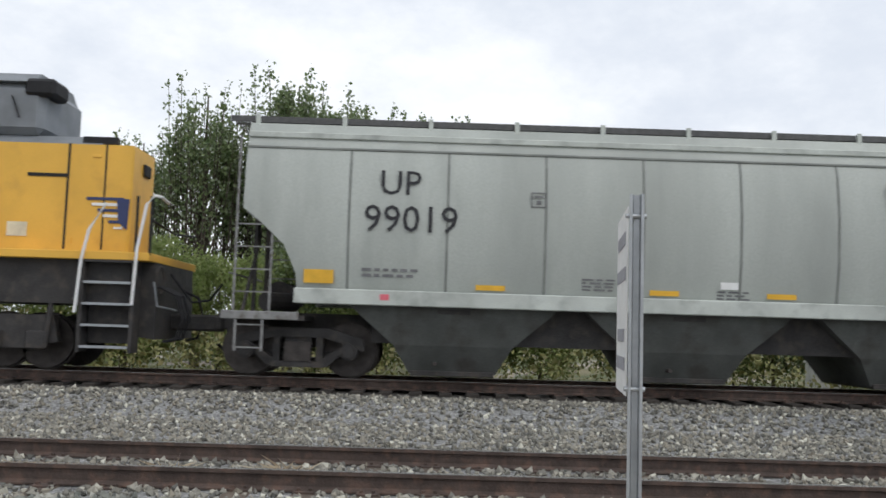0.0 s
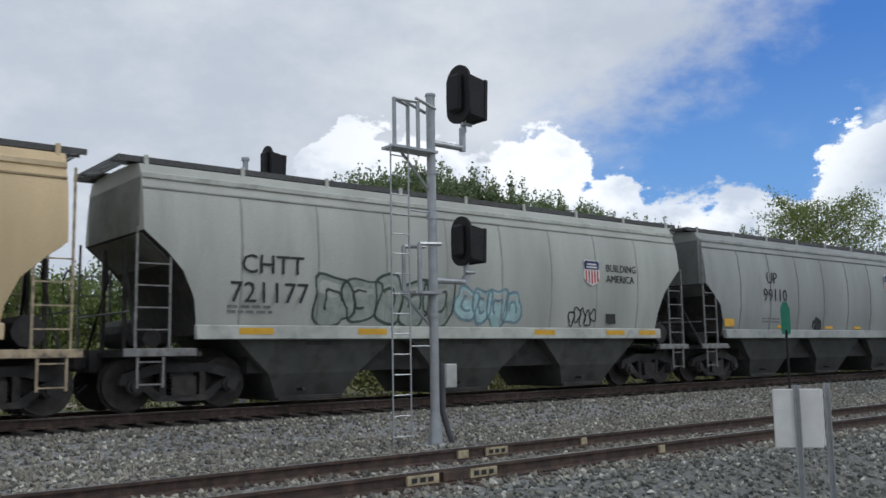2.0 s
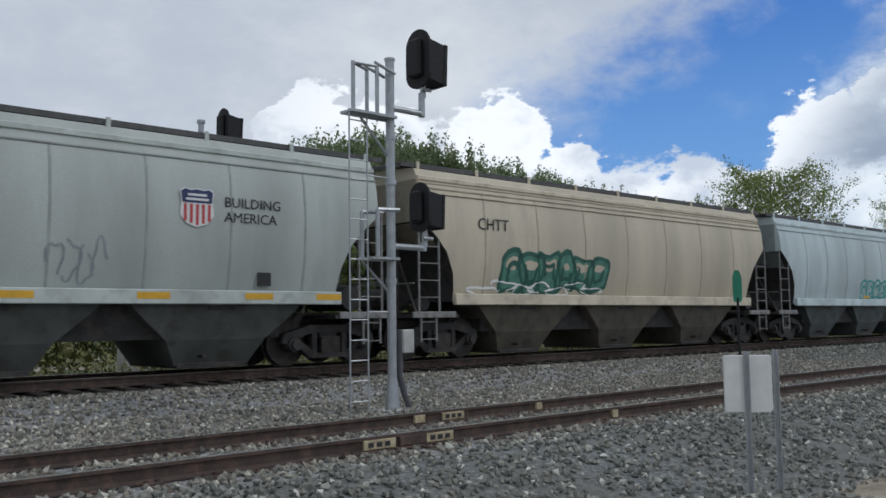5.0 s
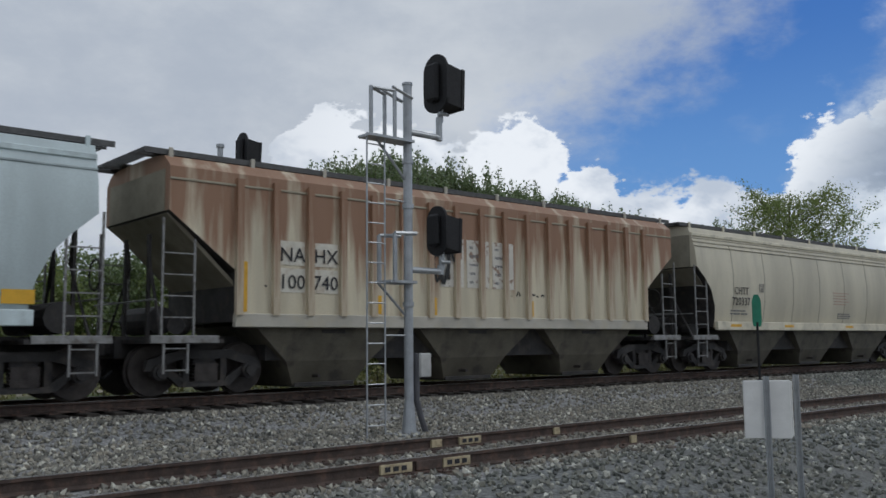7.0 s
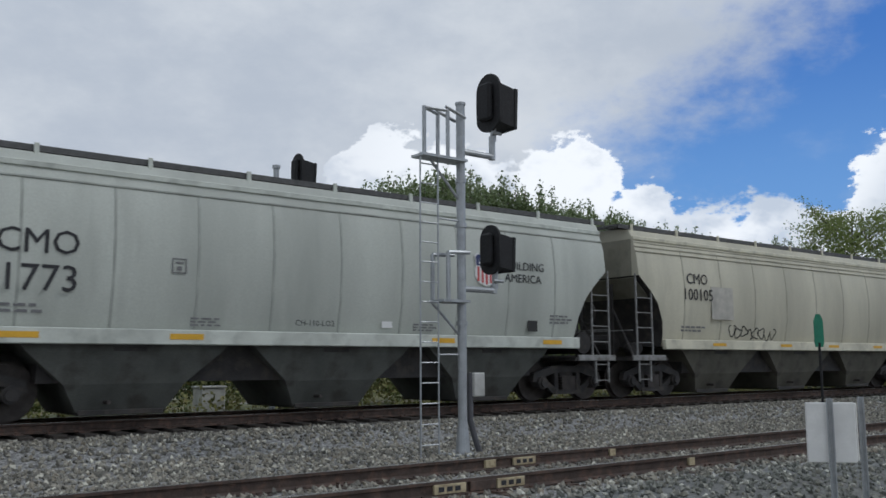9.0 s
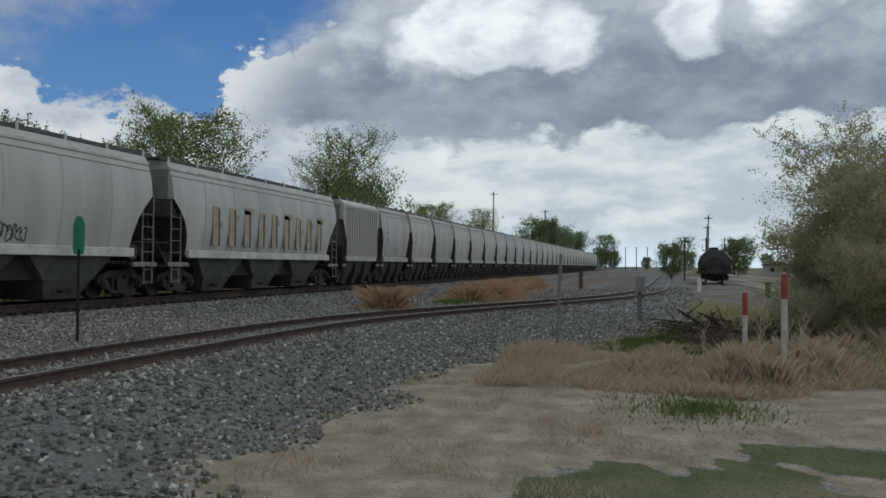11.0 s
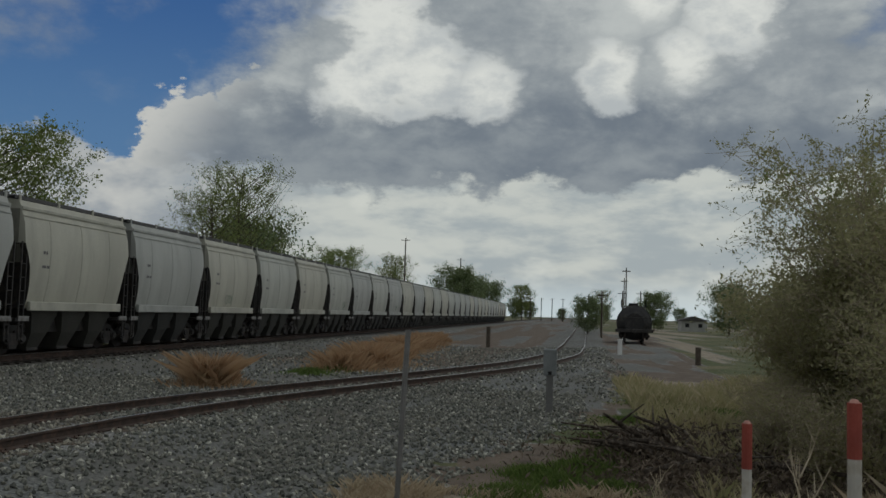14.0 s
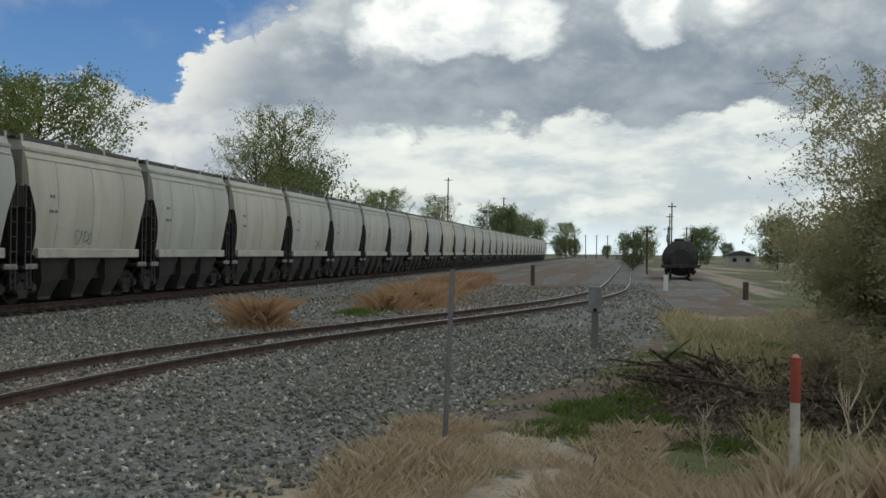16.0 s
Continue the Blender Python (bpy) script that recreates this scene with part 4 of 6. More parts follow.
def build_train():
    c = hopper_car("grey covered hopper car with black reporting marks behind the locomotive", (0.44, 0.47, 0.48), "grey_a", 8, slope=STEEP, posts=11)
    marks(c, "UP", "99019", 2.02, 0.72, 2.52)
    slogan(c, 11.25)
    patch(c, 1.05, 1.55, 1.62, 1.85, YELLOWR)
    patch(c, 13.75, 14.25, 1.62, 1.85, YELLOWR)
    stickers(c, (3.95, 6.9, 8.9, 11.0), 1.58)
    patch(c, 2.35, 2.5, 1.36, 1.46, PINK, "placard")
    patch(c, 12.85, 13.0, 1.34, 1.46, PINK, "placard")
    patch(c, 13.05, 13.3, 1.34, 1.5, LIME, "placard")
    patch(c, 8.1, 8.4, 1.72, 1.84, WHITEP)
    plate_square(c, 4.85, 3.0)
    small_print(c, 5.75, 1.8, 4, 0.5, 0.03)
    small_print(c, 8.05, 1.66, 3, 0.45, 0.03)
    small_print(c, 12.0, 2.0, 3, 0.6, 0.05)
    CARS.append(c)
    c = hopper_car("pale blue-grey covered hopper car with upright yellow stripes", (0.50, 0.56, 0.57), "bluegrey_a", 8, slope=ROUND, rib_dark=0.75)
    red_note = mat("red_stencil", (0.45, 0.16, 0.15), 0.7, 0, 0.3)
    for x, z, w in ((8.3, 2.45, 1.1), (6.1, 1.85, 0.45), (6.1, 1.75, 0.5), (9.6, 1.85, 0.5), (9.6, 1.76, 0.45)):
        patch(c, x, x + w, z, z + 0.04, red_note, "stencil_line")
    plate_square(c, 4.5, 2.4)
    small_print(c, 5.2, 1.78, 3, 0.5, 0.03)
    small_print(c, 10.9, 1.78, 3, 0.5, 0.03)
    marks(c, "CMO", "23389", 1.8, 0.4, 2.72)
    for x, h in ((1.0, 0.9), (3.75, 0.45), (6.4, 0.45), (9.2, 0.45), (11.8, 0.45), (14.1, 0.9)):
        patch(c, x, x + 0.12, 1.62, 1.62 + h, YELLOWR)
    patch(c, 6.9, 7.15, 1.62, 1.74, WHITEP)
    CARS.append(c)
    c = hopper_car("tan covered hopper car with sun-faded paint and dark seams", (0.72, 0.56, 0.36), "tan", 9, slope=STEEP, rib_dark=0.5, sill_col=(0.72, 0.57, 0.36))
    marks(c, "CMO", "265278", 1.85, 0.62, 2.22)
    slogan(c, 11.4, 2.9)
    plate_square(c, 4.35, 2.4)
    small_print(c, 7.6, 1.72, 3, 0.5, 0.03)
    scrawl(c, 5.2, 5.9, 1.8, 2.2, mat("brown_spray", (0.2, 0.13, 0.08), 0.7), 3, 4, 0.02)
    patch(c, 10.75, 11.15, 1.62, 1.9, INK)
    stickers(c, (2.2, 6.3, 9.0, 12.2), 1.38, 0.55, 0.07)
    CARS.append(c)
    c = hopper_car("light grey covered hopper car with green outline graffiti", (0.47, 0.49, 0.49), "grey_b", 8, rib_dark=0.8)
    marks(c, "CHTT", "721177", 1.6, 0.62, 1.95)
    bubble_tag(c, 3.5, 6.9, 1.58, 2.55, mat("sage_spray", (0.36, 0.40, 0.36), 0.7, 0, 0.3), mat("moss_spray", (0.07, 0.10, 0.08), 0.7, 0, 0.3), 5, 1, 0.025)
    bubble_tag(c, 7.1, 9.0, 1.58, 2.4, CYAN, mat("blue_grey_spray", (0.22, 0.33, 0.38), 0.7, 0, 0.3), 4, 2, 0.025)
    small_print(c, 3.6, 1.42, 1, 2.0, 0.04)
    slogan(c, 11.5, 2.95, 0.56)
    scrawl(c, 10.7, 11.7, 1.6, 2.0, INK, 5, 3, 0.02)
    patch(c, 12.1, 12.45, 1.65, 1.9, INK)
    stickers(c, (1.8, 4.4, 9.4, 12.0, 13.3), 1.36, 0.7, 0.12)
    CARS.append(c)
    c = hopper_car("mid grey covered hopper car with dark seams", (0.345, 0.365, 0.385), "grey_c", 8, slope=STEEP)
    marks(c, "UP", "99110", 3.0, 0.62, 2.42)
    slogan(c, 11.55, 3.25)
    patch(c, 0.95, 1.45, 1.62, 1.85, YELLOWR)
    stickers(c, (3.9, 6.9, 8.9, 12.4), 1.58)
    patch(c, 14.0, 14.5, 1.62, 1.85, YELLOWR)
    patch(c, 13.0, 13.3, 1.34, 1.5, LIME, "placard")
    patch(c, 13.4, 13.55, 1.36, 1.46, PINK, "placard")
    scrawl(c, 6.1, 6.6, 1.45, 1.95, INK, 4, 9, 0.05)
    CARS.append(c)
    c = hopper_car("beige covered hopper car with dusty sides", (0.60, 0.56, 0.48), "beige_a", 7, rib_dark=0.75)
    marks(c, "CHTT", "720184", 1.75, 0.43, 2.15)
    small_print(c, 8.7, 2.0, 3, 0.9, 0.04)
    for q in range(6):
        patch(c, 8.55 + 0.05 * (q % 2), 9.75 - 0.12 * ((q * 2) % 3), 2.75 - q * 0.1, 2.78 - q * 0.1, mat("faded_red_stencil", (0.48, 0.33, 0.26), 0.7, 0, 0.3), "stencil_line")
    plate_square(c, 3.6, 2.6)
    patch(c, 13.4, 13.7, 1.66, 1.92, INK)
    stickers(c, (3.0, 5.0, 9.4), 1.37, 0.7, 0.1)
    CARS.append(c)
    c = hopper_car("pale grey covered hopper car with faint scribbles", (0.46, 0.50, 0.52), "grey_d", 8, rib_dark=0.8)
    marks(c, "CHTT", "721861", 1.5, 0.62, 2.0)
    slogan(c, 11.0, 3.05)
    scrawl(c, 3.6, 6.2, 1.6, 2.0, mat("grey_spray", (0.3, 0.34, 0.35), 0.7), 8, 12, 0.02)
    scrawl(c, 8.4, 9.4, 1.6, 2.3, mat("grey_spray", (0.3, 0.34, 0.35), 0.7), 4, 13, 0.02)
    patch(c, 12.3, 12.6, 1.62, 1.88, INK)
    stickers(c, (1.8, 4.9, 7.6, 9.9, 12.0, 13.6), 1.36, 0.6, 0.12)
    CARS.append(c)
    c = hopper_car("beige covered hopper car with dark green graffiti", (0.58, 0.52, 0.44), "beige_b", 7, rib_dark=0.8)
    lettering(c, 1.7, [("CHTT", 3.05, 0, 1)], 0.4)
    bubble_tag(c, 2.6, 6.6, 1.6, 2.6, mat("green_spray", (0.10, 0.27, 0.20), 0.7, 0, 0.4), DKGREEN, 6, 21, 0.05)
    scrawl(c, 1.6, 6.4, 1.55, 1.8, WHITEP, 7, 22, 0.03)
    CARS.append(c)
    c = hopper_car("pale blue covered hopper car with teal graffiti", (0.52, 0.60, 0.61), "bluegrey_b", 8, rib_dark=0.75)
    bubble_tag(c, 6.4, 10.6, 1.58, 2.3, mat("pale_aqua_spray", (0.42, 0.55, 0.54), 0.7, 0, 0.3), TEAL, 7, 31, 0.04)
    slogan(c, 10.3, 3.25)
    patch(c, 13.75, 14.25, 1.62, 1.85, YELLOWR)
    stickers(c, (6.8, 9.0), 1.58)
    CARS.append(c)
    # ribbed, rusty
    c = hopper_car("rust-streaked ribbed hopper car with white stencil patches", (0.66, 0.60, 0.49), "rusty", 17, straight=True, slope=LONGSLOPE, stain=(0.235, 0.10, 0.048), stain_at=(0.41, 0.63), sill_col=(0.5, 0.47, 0.4), posts=10)
    for x, s, z, w in ((2.24, "NA", 2.55, 0.55), (3.02, "HX", 2.55, 0.55), (2.22, "100", 2.02, 0.58), (3.0, "740", 2.02, 0.58)):
        patch(c, x - 0.01, x + w + 0.02, z - 0.07, z + 0.40, mat("chalky_beige", (0.68, 0.65, 0.56), 0.7, 0, 0.15, 4, 0.1, tint=(0.5, 0.42, 0.32)), "stencil_panel", True)
        letters(s, 0.40, LETTER, c, pose(x, -1.525, z, 90, 0, 0))
    for x, w in ((6.36, 0.70), (7.16, 0.70), (7.98, 0.70)):
        patch(c, x, x + w, 2.2, 3.3, mat("flaking_white", (0.66, 0.63, 0.56), 0.7, 0, 0.12, 3, 0.1, tint=(0.22, 0.12, 0.07), tint_at=(0.56, 0.62)), "stencil_panel", True)
        for q in range(5):
            patch(c, x + 0.08, x + 0.2 + 0.07 * ((q * 3) % 4), 3.1 - q * 0.2, 3.16 - q * 0.2, mat("faded_print", (0.19, 0.19, 0.195), 0.8, 0, 0.3), "stencil_line", True) if x > 7 else None
    for x in (1.45, 4.6, 6.13, 9.25, 12.3):
        patch(c, x, x + 0.11, 1.56, 2.5 if x < 3 else 1.95, YELLOWR, "sticker", True)
    scrawl(c, 1.62, 2.05, 1.6, 2.0, INK, 3, 41, 0.02)
    scrawl(c, 6.15, 6.75, 2.3, 3.1, INK, 3, 42, 0.04)
    scrawl(c, 8.4, 8.95, 1.6, 2.1, INK, 3, 43, 0.02)
    scrawl(c, 9.3, 9.8, 1.7, 2.1, INK, 3, 44, 0.02)
    CARS.append(c)
    c = hopper_car("beige covered hopper car with weathered sill", (0.60, 0.56, 0.48), "beige_a", 7, rib_dark=0.75)
    marks(c, "CHTT", "720337", 1.85, 0.39, 2.05)
    small_print(c, 9.0, 1.85, 3, 0.9, 0.04)
    for q in range(5):
        patch(c, 8.6 + 0.04 * (q % 2), 9.8 - 0.12 * ((q * 2) % 3), 2.6 - q * 0.1, 2.63 - q * 0.1, mat("faded_red_stencil", (0.48, 0.33, 0.26), 0.7, 0, 0.3), "stencil_line")
    plate_square(c, 3.5, 2.5)
    stickers(c, (1.7, 5.0, 9.4), 1.37, 0.6, 0.08)
    patch(c, 13.2, 13.7, 1.66, 1.92, INK)
    CARS.append(c)
    c = hopper_car("light grey covered hopper car with large black number", (0.50, 0.53, 0.53), "grey_e", 9, rib_dark=0.8)
    marks(c, "CMO", "21773", 1.15, 0.68, 2.1)
    slogan(c, 11.3, 3.0)
    plate_square(c, 4.2, 2.5)
    small_print(c, 4.6, 1.72, 3, 0.5, 0.03)
    small_print(c, 9.4, 1.72, 3, 0.5, 0.03)
    small_print(c, 13.3, 2.0, 3, 0.6, 0.04)
    letters("CH-110-LO2", 0.16, LETTER, c, pose(6.6, -1.52, 1.65, 90, 0, 0))
    patch(c, 8.6, 8.85, 1.65, 1.78, WHITEP)
    patch(c, 12.6, 12.9, 1.65, 1.9, INK)
    stickers(c, (1.5, 4.2, 9.8, 13.0), 1.36, 0.6, 0.1)
    CARS.append(c)
    c = hopper_car("grey-beige covered hopper car with black scribble", (0.56, 0.54, 0.47), "beige_c", 8, rib_dark=0.8)
    marks(c, "CMO", "100105", 1.75, 0.5, 2.6)
    patch(c, 3.0, 4.0, 2.1, 3.0, mat("faded_patch", (0.47, 0.45, 0.40), 0.6), "faded_patch")
    scrawl(c, 3.9, 6.2, 1.6, 1.95, INK, 8, 61, 0.018)
    patch(c, 13.2, 13.55, 1.66, 1.95, INK)
    stickers(c, (3.0, 6.3, 9.0, 11.8), 1.37, 0.6, 0.08)
    CARS.append(c)
    c = hopper_car("mid grey covered hopper car with dark curved seams", (0.345, 0.365, 0.385), "grey_c", 8, slope=STEEP)
    marks(c, "UP", "99252", 2.7, 0.58, 2.38)
    slogan(c, 11.2)
    patch(c, 0.95, 1.45, 1.62, 1.85, YELLOWR)
    patch(c, 14.0, 14.5, 1.62, 1.85, YELLOWR)
    stickers(c, (3.9, 6.9, 8.9, 12.4), 1.58)
    patch(c, 7.9, 8.2, 1.75, 1.87, WHITEP)
    CARS.append(c)
    c = hopper_car("light grey covered hopper car with small black tags", (0.52, 0.54, 0.55), "grey_f", 6, rib_dark=0.9)
    marks(c, "CMO", "20050", 2.0, 0.5, 2.5)
    scrawl(c, 4.2, 5.4, 1.7, 2.1, INK, 6, 71, 0.02)
    scrawl(c, 8.6, 9.6, 1.6, 2.0, INK, 6, 72, 0.02)
    CARS.append(c)
    c = hopper_car("light grey covered hopper car with broad block graffiti", (0.52, 0.53, 0.52), "grey_f", 6, rib_dark=0.9)
    for i in range(9):
        x = 2.6 + i * 1.25
        patch(c, x, x + 0.4, 1.75, 3.1, mat("ochre_spray", (0.45, 0.38, 0.26), 0.7), "graffiti")
        patch(c, x + 0.4, x + 0.52, 1.7, 3.05, INK, "graffiti")
        patch(c, x, x + 0.8, 2.35 + (i % 3) * 0.3, 2.6 + (i % 3) * 0.3, mat("ochre_spray", (0.45, 0.38, 0.26), 0.7), "graffiti")
    CARS.append(c)
    # tail hoppers, shortened along the line to fit the camera view
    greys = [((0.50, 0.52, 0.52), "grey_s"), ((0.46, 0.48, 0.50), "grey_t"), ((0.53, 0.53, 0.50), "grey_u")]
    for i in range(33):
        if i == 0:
            c = hopper_car("pale ribbed hopper car shortened to fit the camera view", (0.55, 0.55, 0.54), "rib_s", 14, short=True, straight=True, slope=LONGSLOPE, posts=6)
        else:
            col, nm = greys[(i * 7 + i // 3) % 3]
            c = hopper_car("pale grey covered hopper car in a long row, shortened to fit the camera view", col, nm, 3, short=True, rib_dark=0.97, posts=4)
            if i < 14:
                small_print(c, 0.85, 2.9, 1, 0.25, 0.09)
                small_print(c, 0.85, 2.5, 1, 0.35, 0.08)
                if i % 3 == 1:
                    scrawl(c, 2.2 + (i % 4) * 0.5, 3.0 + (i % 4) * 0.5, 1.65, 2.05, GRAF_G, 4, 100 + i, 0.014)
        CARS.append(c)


build_train()


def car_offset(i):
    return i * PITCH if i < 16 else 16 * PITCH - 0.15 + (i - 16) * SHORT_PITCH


# ---------- locomotive ----------


def build_locomotive():
    yel = mat("locomotive_yellow", (0.78, 0.44, 0.06), 0.42, 0, 0.12, 1.2, 0.05, tint=(0.58, 0.31, 0.05), tint_at=(0.55, 0.8))
    grey = mat("locomotive_grey", (0.20, 0.215, 0.23), 0.55, 0, 0.25, 2, 0.1)
    loco = thing("locomotive", "yellow diesel locomotive with grey roof and white handrails", "locomotive")
    part("hood", prism(B(), [(-18, -0.98), (-2.12, -0.98), (-2.08, -0.94), (-2.08, 0.2), (-2.6, 0.98), (-18, 0.98)], "z", 2.05, 3.95), yel, loco)
    for x, z, w, h in ((-2.78, 3.72, 0.14, 0.05), (-2.35, 2.5, 0.12, 0.05), (-4.6, 2.9, 0.1, 0.2), (-3.1, 2.2, 0.03, 0.1), (-2.62, 2.2, 0.03, 0.1)):
        part("hood_latch", box(B(), x, x + w, -1.0, -0.975, z, z + h, 0.006), yel, loco)
    part("end_headlight", box(B(), -2.085, -2.03, -0.45, -0.1, 3.5, 3.72, 0.02), BLACK, loco)
    part("hood_roof", prism(B(), [(-0.97, 3.952), (0.9, 3.952), (0.75, 4.12), (-0.75, 4.12)], "x", -18, -2.65), grey, loco, "grey chamfered hood roof")
    for x, w in ((-3.2, 0.02), (-2.55, 0.015), (-5.0, 0.02), (-7.2, 0.02)):
        part("door_gap", box(B(), x - w, x + w, -0.986, -0.97, 2.1, 3.96), BLACK, loco)
    part("grille", box(B(), -3.9, -3.2, -0.992, -0.97, 3.36, 3.42), BLACK, loco)
    part("grille", box(B(), -3.0, -2.4, -0.93, -0.8, 3.98, 4.1), BLACK, loco)
    part("panel_label", box(B(), -4.2, -3.85, -0.992, -0.97, 2.3, 2.55), mat("cream_label", (0.7, 0.64, 0.48), 0.6), loco)
    cab = part("cab", box(B(), -9, -3.75, -0.9, 0.9, 4.12, 5.05, 0.12), grey, loco, "dark grey cab and roof block")
    part("cab_roof", prism(B(), [(-0.95, 5.05), (0.95, 5.05), (0.7, 5.25), (-0.7, 5.25)], "x", -9, -3.9), grey, cab)
    part("number_board", box(B(), -4.1, -3.55, -0.95, -0.3, 4.8, 5.12, 0.06), BLACK, cab)
    part("cab_window", box(B(), -6.2, -5.0, -0.915, -0.89, 4.2, 4.8), BLACK, cab)
    part("window_frame", box(B(), -5.03, -4.97, -0.925, -0.89, 4.16, 4.85), STEEL, cab)
    part("wiper", tube(B(), [(-4.3, -0.93, 4.8), (-4.15, -0.93, 4.4)], 0.015, 5), BLACK, cab)
    part("deck_edge", box(B(), -18, -1.55, -1.5, 1.5, 1.9, 2.04, 0.01), yel, loco)
    part("underframe", box(B(), -18, -1.9, -1.3, 1.3, 1.15, 1.9), UNDER, loco)
    part("fuel_tank", box(B(), -14, -8, -1.4, 1.4, 0.45, 1.3, 0.15), UNDER, loco)
    # wing emblem as a plain shape
    bl = BLUEP
    for i in range(6):
        z = 3.02 - i * 0.1
        x0 = -2.85 + 0.1 * i
        part("wing_stripe", box(B(), x0, -2.2, -0.998, -0.98, z - 0.05, z), bl if i % 2 == 0 else WHITEP, loco)
    part("wing_tip", prism(B(), [(-2.32, 3.0), (-2.1, 3.0), (-2.12, 2.45), (-2.28, 2.6)], "y", -1.0, -0.975), bl, loco)
    # stepwell
    for i in range(5):
        z = 0.42 + i * 0.36
        part("step", box(B(), -2.62, -1.82, -1.5, -1.15, z, z + 0.04), STEEL if i < 4 else UNDER, loco)
    part("step_side", box(B(), -2.68, -2.62, -1.5, -1.15, 0.35, 1.9), UNDER, loco)
    part("step_side", box(B(), -1.82, -1.76, -1.5, -1.15, 0.35, 1.9), UNDER, loco)
    part("step_back", box(B(), -2.62, -1.82, -1.17, -1.13, 0.5, 1.9), UNDER, loco)
    for pts in ([(-2.72, -1.54, 1.0), (-2.66, -1.54, 1.9), (-2.56, -1.54, 2.4), (-2.3, -1.54, 2.85)], [(-1.78, -1.54, 1.15), (-1.74, -1.54, 2.1), (-1.62, -1.54, 2.85), (-1.5, -1.54, 3.0), (-1.42, -1.4, 3.0), (-1.42, -0.95, 2.95)]):
        part("handrail", tube(B(), pts, 0.028, 8), WHITEP, loco, "white bent tube")
    for x in (-1.56, -1.8):
        part("end_rail", tube(B(), [(x, -1.45, 2.0), (x, -1.45, 3.0)], 0.025, 6), BLACK, loco)
    part("end_chain", tube(B(), [(-1.56, -1.45, 2.6), (-1.56, 0, 2.5), (-1.56, 1.45, 2.6)], 0.02, 6), BLACK, loco)
    part("pilot", prism(B(), [(-1.8, 0.62), (-1.5, 0.58), (-1.55, 1.9), (-1.9, 1.9)], "y", -1.1, 1.3), UNDER, loco)
    for y in (-0.95, -0.75, -0.5, 0.5):
        part("brake_hose", tube(B(), [(-1.52, y, 1.5), (-1.2, y, 1.35), (-1.08, y, 0.95), (-1.18, y, 0.6), (-1.4, y, 0.55)], 0.028, 6), BLACK, loco)
    part("cut_lever", tube(B(), [(-1.46, -1.42, 1.55), (-1.42, -1.3, 1.15), (-1.42, -0.2, 1.1)], 0.018, 6), STEEL, loco)
    part("handbrake_wheel", tube(B(), [(-1.5, -0.95 + 0.24 * math.cos(i * 0.5236), 1.6 + 0.24 * math.sin(i * 0.5236)) for i in range(13)], 0.018, 6), UNDER, loco)
    part("jumper_cable", tube(B(), [(-1.5, -0.35, 1.75), (-1.1, -0.3, 1.25), (-0.8, -0.25, 1.3), (-0.6, -0.2, 1.6)], 0.025, 6), BLACK, loco)
    part("coupler", box(B(), -1.6, -0.62, -0.14, 0.14, 0.74, 1.04, 0.04), UNDER, loco)
    for x0 in (-4.2, -15):
        tr = part("truck", prism(B(), [(x0 - 2.2, 0.5), (x0 - 2.1, 0.95), (x0 + 1.0, 0.95), (x0 + 1.1, 0.5), (x0 + 0.6, 0.38), (x0 - 1.7, 0.38)], "y", -1.2, -1.0), UNDER, loco)
        for a in (-1.9, 0, 0.75) if x0 > -10 else (-1.9, 0, 1.9):
            shared("wheelset", "wheelset", wheel_mesh, WHEEL, tr, at=pose(x0 + a, 0, 0.5))
            part("journal_box", box(B(), x0 + a - 0.17, x0 + a + 0.17, -1.3, -1.15, 0.36, 0.68, 0.03), UNDER, tr)
        part("sand_pipe", tube(B(), [(x0 + 0.9, -1.25, 0.4), (x0 + 1.0, -1.25, 1.4)], 0.05, 6), UNDER, tr)
    return loco


LOCO = build_locomotive()

# ---------- signals ----------


def signal_head(parent, x, y, z, f=1.0):
    """A tall dark backboard across the line with the hooded lamp case on its far side."""
    poly = []
    for i in range(28):
        a = 2 * math.pi * i / 28
        lift = 0.2 if math.sin(a) > 0.01 else -0.22 if math.sin(a) < -0.01 else 0
        poly.append((y + f * 0.30 * math.cos(a), z + f * (lift + (0.31 if math.sin(a) > 0 else 0.26) * math.sin(a))))
    board = part("backboard", prism(B(), poly, "x", x - 0.13, x - 0.09), BLACK, parent, "black oval backboard")
    part("rear_case", box(B(), x - 0.24, x - 0.13, y - 0.15 * f, y + 0.15 * f, z - 0.30 * f, z + 0.34 * f, 0.04), BLACK, board)
    part("hood", prism(B(), [(x - 0.09, z + 0.32 * f), (x + 0.30 * f, z + 0.25 * f), (x + 0.27 * f, z - 0.40 * f), (x - 0.09, z - 0.34 * f)], "y", y - 0.24 * f, y + 0.24 * f), BLACK, board)
    part("hood_lip", prism(B(), [(x + 0.26 * f, z + 0.275 * f), (x + 0.32 * f, z + 0.265 * f), (x + 0.29 * f, z - 0.42 * f), (x + 0.23 * f, z - 0.41 * f)], "y", y - 0.25 * f, y + 0.25 * f), BLACK, board)
    part("bracket", tube(B(), [(x - 0.02, y, z - 0.62), (x - 0.02, y, z - 0.3 * f)], 0.05, 10), STEEL, board)
    part("bracket_bolt", tube(B(), [(x - 0.12, y - 0.08, z - 0.5), (x + 0.08, y - 0.08, z - 0.5)], 0.03, 8), STEEL, board)
    return board


